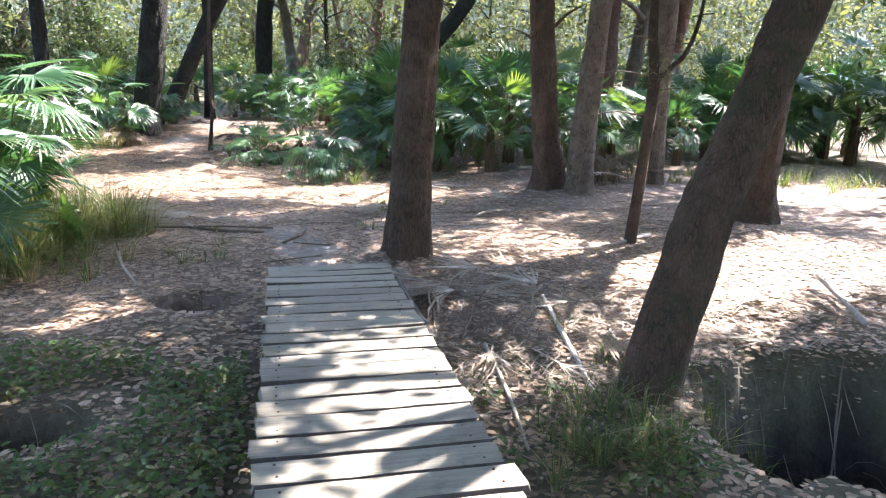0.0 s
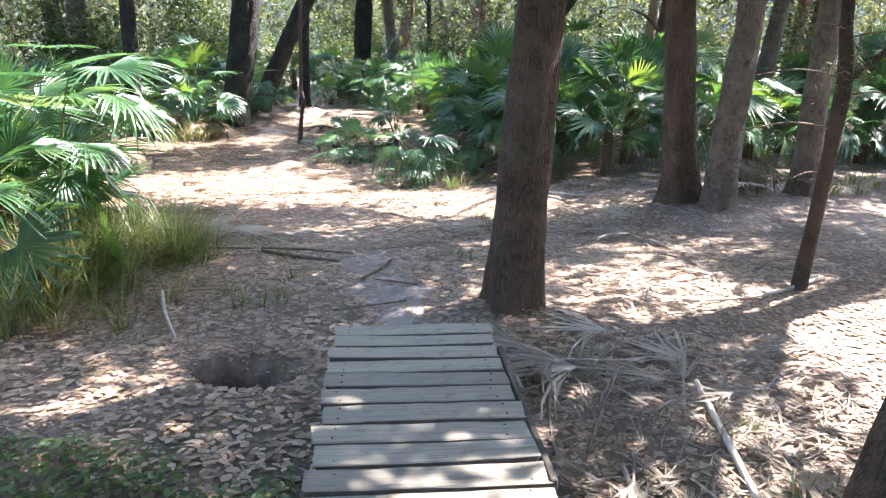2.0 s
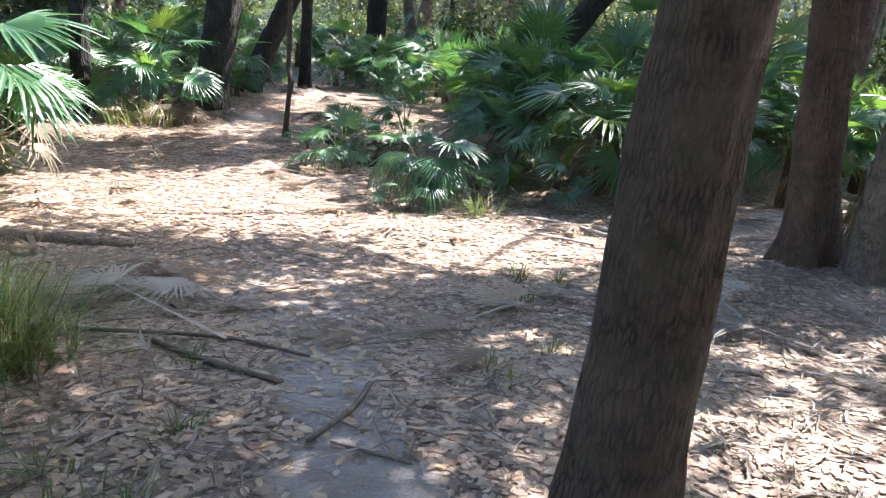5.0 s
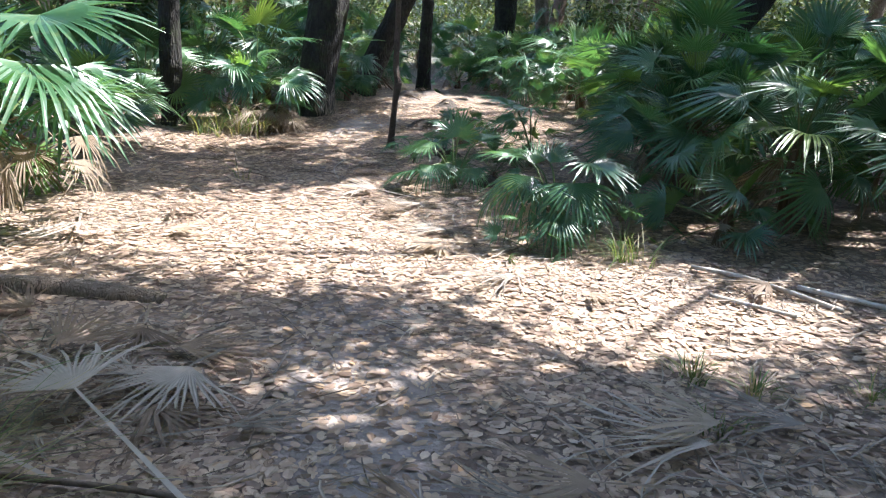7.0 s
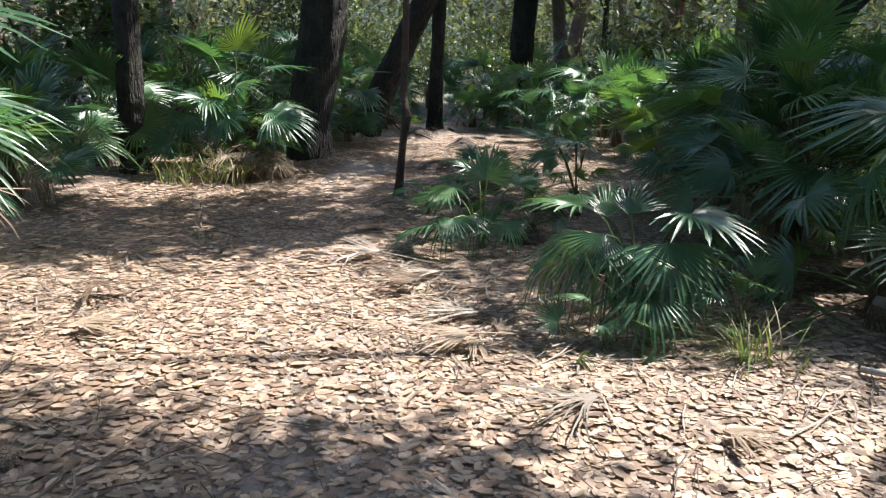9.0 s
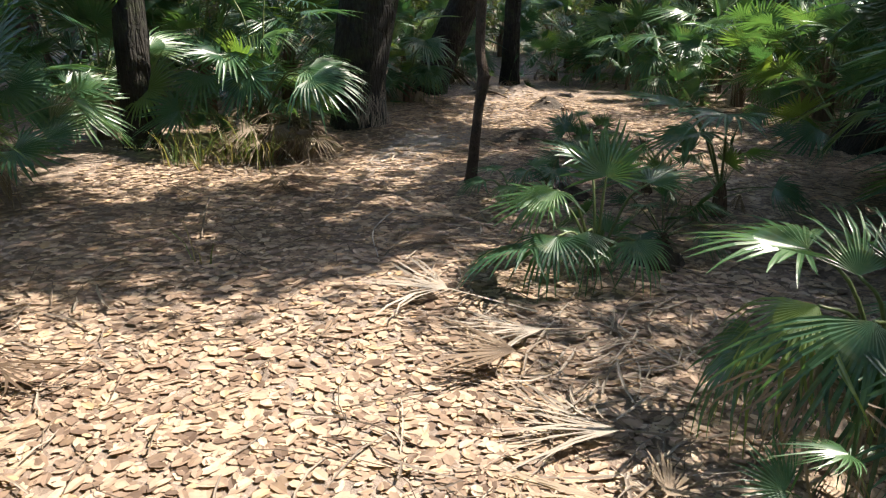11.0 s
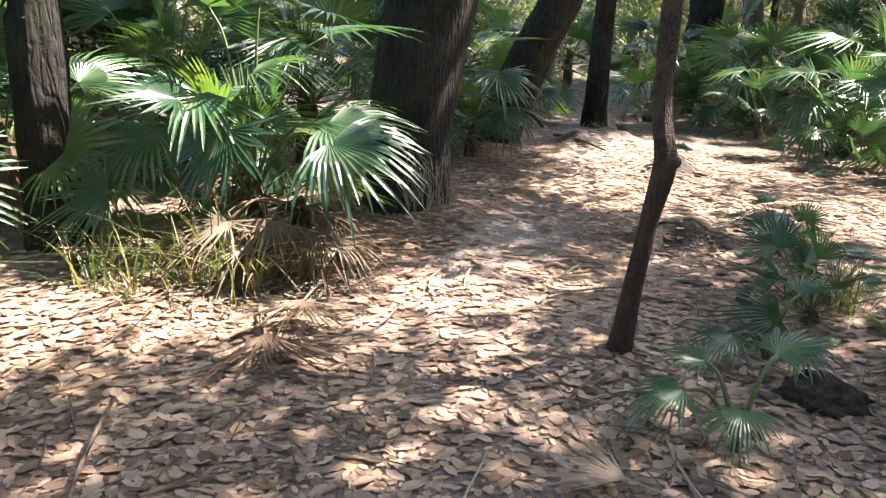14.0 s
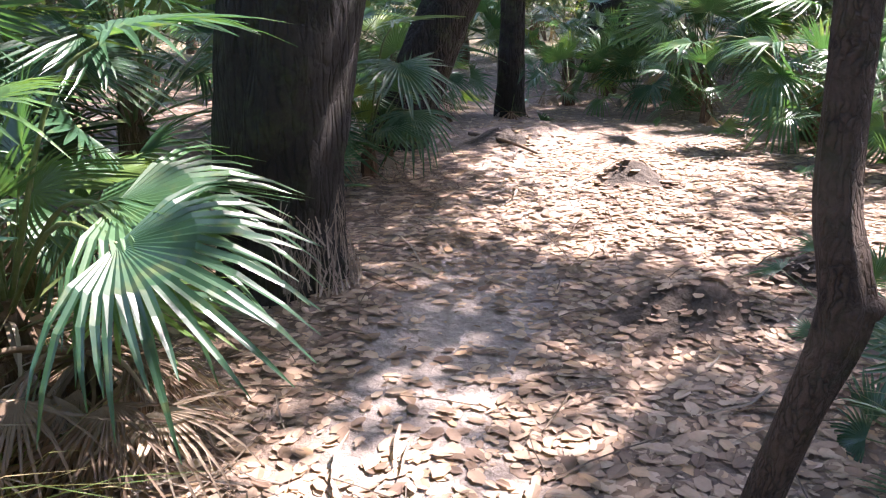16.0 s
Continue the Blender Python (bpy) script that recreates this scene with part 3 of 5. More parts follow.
# spots where extra leaf sprays, out of view, are added to darken the ground
SHADY = [(-1.6, 15.98, 1.2, 0.33), (-0.6, 16.5, 0.6, 0.6), (1.0, 14.3, 0.9, 0.8), (0.9, 15.9, 0.9, 0.8), (0.35, 14.5, 0.6, 0.5), (-1.7, 10.45, 1.2, 0.5), (-1.3, 4.45, 0.5, 0.35), (-2.05, 15.35, 0.8, 0.5), (12.0, 13.6, 2.6, 1.4), (2.9, 12.9, 0.9, 0.7), (-1.0, 17.2, 0.5, 0.6), (-0.55, 5.9, 0.5, 0.4), (0.45, 5.2, 0.5, 0.9), (-1.5, 10.2, 1.2, 0.7), (1.1, 15.3, 1.1, 0.6), (0.2, 9.2, 3.2, 1.5), (-2.2, 9.9, 1.4, 0.9), (-2.6, 15.6, 1.1, 0.55), (-1.6, 18.6, 0.9, 0.5), (3.5, 11.0, 1.2, 1.0)]


def canopy_points():
    """Centres of unseen leafy sprays overhead, thinned or thickened to place sun and shade."""
    n = 24000
    c = np.stack([rng.uniform(-10, 17, n), rng.uniform(-6, 34, n), rng.uniform(6.0, 9.5, n)], 1)
    drop = (c[:, 2] + 0.6) / SUN.z
    gx, gy = c[:, 0] - SUN.x * drop, c[:, 1] - SUN.y * drop
    keep = smooth01(0.28, 0.44, value_noise(gx, gy, 0.9, 51) * 0.55 + value_noise(gx, gy, 2.6, 52) * 0.45)
    keep = 0.16 + 0.84 * keep
    for sx, sy, rx, ry in SHADY:
        keep = np.maximum(keep, 1.0 * (1 - smooth01(0.7, 1.1, np.hypot((gx - sx) / rx, (gy - sy) / ry))))
    for sx, sy, rx, ry in SUNNY:
        q = np.hypot((gx - sx) / (rx + 0.12), (gy - sy) / (ry + 0.12))
        keep *= smooth01(0.82, 1.25, q)
    dense = c[keep > 0.97] + rng.normal(0, 0.25, (int((keep > 0.97).sum()), 3))
    return np.vstack([c[rng.uniform(0, 1, n) < keep], dense[::5]])


def build_trees():
    sprays = canopy_points()
    tops = np.array([t[2][-1][:2] for t in TREES])
    near = np.argmin(np.hypot(sprays[:, None, 0] - tops[None, :, 0], sprays[:, None, 1] - tops[None, :, 1]), axis=1)
    for k, (label, bark, pts, flare) in enumerate(TREES):
        bx, by = pts[0][:2]
        tree = tagged(new("tree"), label, "tree")
        tree.location = (bx, by, gz(bx, by))
        inv = Matrix.Translation(-tree.location)
        rel = [(x - bx, y - by, z - tree.location.z, r) for x, y, z, r in pts]
        part("trunk", tube_mesh("trunk", rel, 60, 40, bark, 0.13, flare, k), tree)
        if label.startswith("large dark"):
            n = 320
            a, z = rng.uniform(-1.3, 0.5, n), rng.uniform(0.0, 1.0, n) ** 1.6 * 0.38
            rr = 0.275 + 0.07 * np.exp(-z / 0.12) + rng.uniform(0.0, 0.02, n)
            P = np.stack([0.03 + np.cos(a) * rr, np.sin(a) * rr, z], 1)
            ln, w = rng.uniform(0.05, 0.16, n)[:, None], rng.uniform(0.002, 0.006, n)[:, None]
            out, side = np.stack([np.cos(a), np.sin(a), 0 * a], 1), np.stack([-np.sin(a), np.cos(a), 0 * a], 1)
            up = np.array([0, 0, 1.0]) + side * rng.normal(0, 0.35, (n, 1)) - out * 0.15
            V = np.stack([P - side * w, P + side * w, P + up * ln + side * w * 0.3, P + up * ln - side * w * 0.3], 1).reshape(-1, 3)
            tagged(part("root_mat", mesh_from("root_mat", V, np.arange(4 * n).reshape(-1, 4), SCRAP), tree, label="pale bristly root fibres"), kind="stuff")
        mine = sprays[near == k] - np.array(tree.location)
        if len(mine) == 0:
            continue
        top = np.array(rel[-2][:4])
        goals = [mine[0]]
        while len(goals) < min(11, len(mine)):
            far = np.min([np.linalg.norm(mine - g, axis=1) for g in goals], axis=0)
            goals.append(mine[int(np.argmax(far))])
        for q, goal in enumerate(goals):
            r0 = top[3] * 0.5
            mid = 0.5 * (top[:3] + goal) + np.array([0, 0, 0.5])
            part("limb", tube_mesh("limb", [(*top[:3], r0), (*mid, r0 * 0.6), (*goal, 0.02)], 12, 8, bark, 0.08, 0, q), tree)
        G = np.array(goals + [0.5 * (top[:3] + g) + np.array([0, 0, 0.5]) for g in goals])
        to = G[np.argmin(np.linalg.norm(mine[:, None] - G[None], axis=2), axis=1)]
        tri = np.array([(1, 0, 0.2), (-0.5, 0.87, -0.2), (-0.5, -0.87, 0.1)])
        V = np.concatenate([mine[:, None] + tri[None] * 0.004, to[:, None] + tri[None] * 0.014], axis=1).reshape(-1, 3)
        k6 = np.arange(len(mine))[:, None] * 6
        F = np.concatenate([k6 + np.array([[a, (a + 1) % 3, (a + 1) % 3 + 3, a + 3]]) for a in range(3)])
        tagged(part("branchlets", mesh_from("branchlets", V, F, bark), tree), kind="stuff")
        m = 26
        P = np.repeat(mine, m, axis=0) + rng.normal(0, 1, (len(mine) * m, 3)) * np.array([0.26, 0.26, 0.14])
        L = rng.uniform(0.12, 0.19, len(P))
        V, F = leaf_cloud(P, L, L * 0.5, 0.7, rng.uniform(-0.05, 0.12, len(P)), rng)
        part("crown", mesh_from("crown", V, F, CROWN), tree)


build_trees()


def build_saplings():
    """The forked sapling in the clearing and the crooked one at the path's edge."""
    bx, by = 3.74, 7.37
    z0 = gz(bx, by)
    s = tagged(new("sapling"), "slim dark forked sapling with bare twigs", "sapling")
    s.location = (bx, by, z0)
    part("trunk", tube_mesh("trunk", [(0, 0, -0.15, 0.07), (0.02, 0, 0.2, 0.062), (0.08, 0, 1.0, 0.056), (0.12, 0.02, 1.75, 0.058), (0.06, 0.04, 2.3, 0.045), (0.1, 0.1, 3.6, 0.035), (0.3, 0.2, 5.5, 0.012)], 34, 14, BARK_SAP, 0.12, 0.2, 3), s)
    part("branch", tube_mesh("branch", [(0.12, 0.02, 1.7, 0.035), (0.28, 0.0, 1.85, 0.03), (0.42, -0.02, 2.0, 0.026), (0.55, 0, 2.35, 0.02), (0.62, 0, 3.0, 0.01)], 16, 8, BARK_SAP, 0.1), s)
    for a, z, ln in ((3.2, 1.35, 0.8), (2.9, 1.75, 0.7), (0.2, 2.05, 0.7), (3.4, 2.1, 0.55), (5.9, 1.6, 0.5), (3.0, 0.95, 0.3)):
        d = (math.cos(a), math.sin(a))
        part("twig", tube_mesh("twig", [(0.1, 0.02, z, 0.008), (0.1 + d[0] * ln * 0.5, d[1] * ln * 0.5, z + 0.05, 0.006), (0.1 + d[0] * ln, d[1] * ln, z - 0.02, 0.003)], 8, 5, TWIG), s)
    P = rng.normal(0, 1, (260, 3)) * np.array([0.10, 0.08, 0.10]) + np.array([0.16, 0, 1.78])
    L = rng.uniform(0.04, 0.10, len(P))
    V, F = leaf_cloud(P, L, L * 0.08, 1.0, rng.uniform(-0.1, 0.1, len(P)), rng)
    tagged(part("moss_tuft", mesh_from("moss_tuft", V, F, MOSS), s, label="pale tuft of hanging moss"), kind="stuff")
    bx, by = -1.235, 16.68
    s = tagged(new("sapling"), "crooked thin dark sapling at the path's edge", "sapling")
    s.location = (bx, by, gz(bx, by))
    part("trunk", tube_mesh("trunk", [(-0.02, 0.02, -0.12, 0.054), (0, 0, 0.03, 0.047), (0.03, -0.05, 0.36, 0.038), (0.06, -0.1, 0.62, 0.037), (0.095, -0.13, 0.84, 0.046), (0.085, -0.12, 0.93, 0.042), (0.06, -0.1, 1.08, 0.037), (0.06, -0.07, 1.5, 0.036), (0.07, -0.05, 2.4, 0.033), (0.15, 0.1, 4.2, 0.025), (0.3, 0.2, 5.6, 0.008)], 60, 16, BARK_SAP, 0.16, 0.25, 5), s)
    part("knot", tube_mesh("knot", [(0.09, -0.13, 0.85, 0.033), (0.13, -0.15, 0.87, 0.025), (0.15, -0.155, 0.88, 0.012)], 6, 8, BARK_SAP, 0.1), s)
    P = rng.normal(0, 1, (500, 3)) * np.array([0.5, 0.5, 0.5]) + np.array([0.25, 0.15, 5.2])
    L = rng.uniform(0.06, 0.10, len(P))
    V, F = leaf_cloud(P, L, L * 0.5, 0.7, rng.uniform(-0.05, 0.12, len(P)), rng)
    part("crown", mesh_from("crown", V, F, CROWN), s)


build_saplings()


# ---- palmettos ----
def frond_mesh(name, seed, n=24, L=0.52, pet=0.7, span=2.3, bend=25, sag=0.18, tip=0.25, cup=0.25, split=0.28, mats=(FROND, PETIOLE), wild=0.04, which="all"):
    """A fan leaf: a stalk along +x and n folded blades spread from its end."""
    r = np.random.default_rng(seed)
    V, F, S = [], [], []
    for i in range(5):
        u = i / 4
        c = np.array([pet * u, 0, -sag * pet * u * u])
        w = 0.013 * (1 - 0.5 * u)
        for dy, dz in ((w, 0.4 * w), (-w, 0.4 * w), (0, -0.7 * w)):
            V.append(c + np.array([0, dy, dz]))
    for i in range(4):
        for j in range(3):
            a, b2 = i * 3 + j, i * 3 + (j + 1) % 3
            F.append((a, b2, b2 + 3, a + 3))
            S.append(1)
    be = radians(bend) + 2 * sag * 0.6
    D, Y, N = np.array([math.cos(be), 0, -math.sin(be)]), np.array([0, 1, 0]), np.array([math.sin(be), 0, math.cos(be)])
    o = np.array([pet, 0, -sag * pet])
    da = 2 * span / n
    edge = []
    for k in range(n):
        a = -span + da * (k + 0.5)
        ln = L * (0.70 + 0.30 * math.cos(a / 1.25)) * r.uniform(0.9 - wild, 1.06)
        drop = tip * r.uniform(0.6, 1.5)
        twist = r.normal(0, 0.15 + wild)
        swing = r.normal(0, 0.035 + 0.5 * wild)
        lift_r = r.normal(0, wild * 0.3)
        ring = L * split * (0.70 + 0.30 * math.cos(a / 1.25))
        rows = []
        for u in (0.03, 1.0, 1.5, 2.0, 2.4):
            row = []
            for side in (-1, 0, 1):
                if u <= 1.0 and side == -1 and k > 0:
                    row.append(edge[0 if u < 0.5 else 1])
                    continue
                if u <= 1.0:
                    rad = ring * u
                    aa = a + side * da / 2
                    half = 0.0
                else:
                    f = (u - 1.0) / 1.4
                    rad = ring + (ln - ring) * f
                    aa = a + swing * f
                    half = side * max(ring, 0.4 * L * (span > 0.1 and split < 0.2)) * math.tan(da / 2) * (0.94 + 0.25 * f - 1.1 * f ** 2.2)
                w0 = ring * math.tan(da / 2) * min(u, 1) * 0.55
                fold = w0 * (1 if u <= 1 else max(0.1, 1 - 0.8 * (u - 1.0))) if side else 0.0
                lift = cup * rad * abs(math.sin(aa)) * 0.6 + lift_r * max(0, u - 1) * 0.15
                over = max(0.0, rad / L - 0.3)
                d = D * math.cos(aa) + Y * math.sin(aa)
                q = -D * math.sin(aa) + Y * math.cos(aa)
                p = o + d * rad + q * half + N * (lift + fold + half * twist * max(0, u - 1.0))
                V.append(p + np.array([0, 0, -drop * L * over ** 2 * 1.5]))
                row.append(len(V) - 1)
            rows.append(row)
        edge = [rows[0][2], rows[1][2]]
        for r0, r1 in zip(rows, rows[1:]):
            for c in range(2):
                F.append((r0[c], r0[c + 1], r1[c + 1], r1[c]))
                S.append(0)
    if which == "stalk":
        return mesh_from("petiole", V[:15], F[:12], mats[1])
    if which == "blade":
        return mesh_from(name, V[15:], [tuple(q - 15 for q in f) for f in F[12:]], mats[0])
    return mesh_from(name, V, F, list(mats), False, S)


FAN = [dict(seed=1, n=24, L=0.47, wild=0.08, pet=0.84, span=1.9, bend=24, sag=0.08, tip=0.25, split=0.42), dict(seed=2, n=22, L=0.45, wild=0.08, pet=0.92, span=1.7, bend=40, sag=0.12, tip=0.4, split=0.4), dict(seed=3, n=26, L=0.50, wild=0.08, pet=0.78, span=2.1, bend=10, sag=0.06, tip=0.18, cup=0.3, split=0.44),
       dict(seed=4, n=22, L=0.44, wild=0.08, pet=0.84, span=1.6, bend=58, sag=0.18, tip=0.6, cup=0.1, split=0.38), dict(seed=5, n=24, L=0.48, wild=0.08, pet=0.8, span=1.8, bend=32, sag=0.12, tip=0.9, cup=0.2, split=0.4), dict(seed=16, n=22, L=0.46, wild=0.08, pet=0.76, span=1.75, bend=-6, sag=0.04, tip=0.1, cup=0.25, split=0.44)]
BUD = [dict(seed=6, n=14, L=0.54, pet=0.7, span=0.6, bend=5, sag=0.03, tip=0.05, cup=0.5, split=0.4), dict(seed=7, n=18, L=0.52, pet=0.72, span=1.1, bend=8, sag=0.05, tip=0.1, cup=0.5, split=0.42)]
FRONDS, SPEARS = [frond_mesh("frond", **k) for k in FAN], [frond_mesh("frond", **k) for k in BUD]
BLADES, STALKS = [frond_mesh("frond", which="blade", **k) for k in FAN], [frond_mesh("frond", which="stalk", **k) for k in FAN]
BUD_BLADES, BUD_STALKS = [frond_mesh("frond", which="blade", **k) for k in BUD], [frond_mesh("frond", which="stalk", **k) for k in BUD]
DEAD = [frond_mesh("dry_frond", 8, 26, 0.60, 0.35, 0.8, 62, 0.35, 0.9, 0.05, 0.10, mats=(FROND_DEAD, FROND_DEAD), wild=0.3), frond_mesh("dry_frond", 9, 24, 0.56, 0.4, 0.55, 75, 0.4, 1.0, 0.0, 0.09, mats=(FROND_DEAD, FROND_DEAD), wild=0.34), frond_mesh("dry_frond", 19, 20, 0.5, 0.3, 0.9, 66, 0.3, 0.7, 0.05, 0.2, mats=(FROND_GREY, FROND_DEAD), wild=0.2)]
# open fans with the hub at their origin, spreading along +x
HUB = [dict(seed=41, n=24, L=1.0, pet=0.0, span=1.75, bend=0, sag=0.0, wild=0.12, tip=0.30, cup=0.22, split=0.42), dict(seed=42, n=22, L=1.0, pet=0.0, span=1.5, bend=0, sag=0.0, wild=0.12, tip=0.55, cup=0.15, split=0.38),
       dict(seed=43, n=26, L=1.0, pet=0.0, span=1.95, bend=0, sag=0.0, wild=0.12, tip=0.12, cup=0.15, split=0.46), dict(seed=44, n=20, L=1.0, pet=0.0, span=1.2, bend=0, sag=0.0, wild=0.12, tip=0.8, cup=0.1, split=0.3)]
HUB_FANS = [frond_mesh("frond", which="blade", **k) for k in HUB]
HUB_DRY = [frond_mesh("dry_frond", which="blade", mats=(FROND_DEAD, FROND_DEAD), **dict(k, split=0.2, wild=0.4)) for k in HUB[1:]]


def fallen_pair(*args, **kw):
    """Blade and stalk of a fallen frond as two meshes."""
    return frond_mesh(*args, which="blade", **kw), frond_mesh(*args, which="stalk", **kw)


FLAT = [fallen_pair("frond", 10, 26, 0.66, 0.6, 0.95, 2, 0.0, 0.12, 0.0, 0.12, mats=(FROND_GREY, FROND_GREY), wild=0.55), fallen_pair("frond", 11, 22, 0.6, 0.5, 0.9, 4, 0.0, 0.1, 0.0, 0.14, mats=(FROND_DEAD, FROND_DEAD), wild=0.32),
        fallen_pair("frond", 12, 18, 0.62, 0.4, 0.5, 3, 0.0, 0.1, 0.0, 0.12, mats=(FROND_GREY, FROND_GREY), wild=0.6),
        fallen_pair("frond", 13, 26, 0.75, 1.1, 1.0, 10, 0.0, 0.25, 0.1, 0.3, mats=(FROND_GREY, FROND_GREY), wild=0.2), fallen_pair("frond", 14, 26, 0.68, 0.3, 1.1, 14, 0.0, 0.3, 0.1, 0.3, mats=(FROND_GREY, FROND_GREY), wild=0.2),
        fallen_pair("frond", 15, 22, 0.72, 0.35, 0.6, 6, 0.0, 0.12, 0.0, 0.14, mats=(FROND_GREY, FROND_DEAD), wild=0.42)]
STEM = tube_mesh("stem", [(0, 0, -0.06, 0.09), (0.01, 0, 0.08, 0.085), (0.0, 0.01, 0.2, 0.07), (0, 0, 0.32, 0.035)], 14, 12, FIBRE, 0.35, 0.1, 4, False)


def palmetto(x, y, size, count, dry, seed, label, low=0.0, high=78.0, rise=1.0, near=False, fans=()):
    """A clump of fan leaves on stalks. fans: leaves of known place, as hub x, y, z, azimuth, elevation, roll, blade length and kind (below 0: withered)."""
    r = np.random.default_rng(seed)
    p = tagged(new("palmetto"), label, "palmetto", "palmettos of the understorey")
    p.location = (x, y, gz(x, y) - 0.01)
    tall = 1.1 * rise if size > 0.55 else 0.5
    part("stem", STEM, p, Matrix.Diagonal((size, size, size * tall, 1)))
    top = Vector((0, 0, 0.26 * size * tall))
    for i in range(count):
        u = i / max(count - 1, 1)
        az = i * 137.5 + r.uniform(-25, 25) + seed * 40
        el = high - (high - low) * u ** 0.9 + r.uniform(-10, 10)
        q = int(r.integers(0, 6))
        s = size * r.uniform(0.6, 1.0) * (0.85 if i < 2 else 1)
        m = Matrix.Translation(top * r.uniform(0.55, 1.0)) @ pose(0, 0, 0, 0, 0, az) @ pose(0, 0, 0, 0, -el, 0) @ pose(0, 0, 0, r.uniform(-60, 60), 0, 0) @ Matrix.Scale(s, 4)
        if near:
            ob = part("frond", BUD_BLADES[i % 2] if i < 2 else BLADES[q], p, m)
            part("petiole", BUD_STALKS[i % 2] if i < 2 else STALKS[q], ob, label="thin pale green leaf stalk")
        else:
            part("frond", SPEARS[i % 2] if i < 2 else FRONDS[q], p, m)
    for i in range(dry):
        az = r.uniform(0, 360)
        m = Matrix.Translation(top) @ pose(0, 0, 0, 0, 0, az) @ pose(0, 0, 0, 0, r.uniform(-15, 20), 0) @ pose(0, 0, 0, r.uniform(-40, 40), 0, 0) @ Matrix.Scale(size * r.uniform(0.7, 1.0), 4)
        part("dry_frond", DEAD[i % 3], p, m, "withered brown frond")
    for hx, hy, hz, az, el, roll, long, kind in fans:
        hub = Vector((hx, hy, hz)) - p.location
        m = Matrix.Translation(hub) @ pose(0, 0, 0, 0, 0, az) @ pose(0, 0, 0, 0, -el, 0) @ pose(0, 0, 0, roll, 0, 0) @ Matrix.Scale(long, 4)
        blade = part("frond", HUB_FANS[kind], p, m) if kind >= 0 else part("dry_frond", HUB_DRY[-1 - kind], p, m, "withered brown frond")
        mid = top.lerp(hub, 0.55) + Vector((0, 0, 0.22 * (hub - top).length))
        stalk = tube_mesh("petiole", [(*top, 0.011), (*mid, 0.008), (*hub, 0.006)], 10, 6, PETIOLE if kind >= 0 else FROND_DEAD)
        stalk.transform(m.inverted())
        part("petiole", stalk, blade, label="thin curved leaf stalk")
    return p


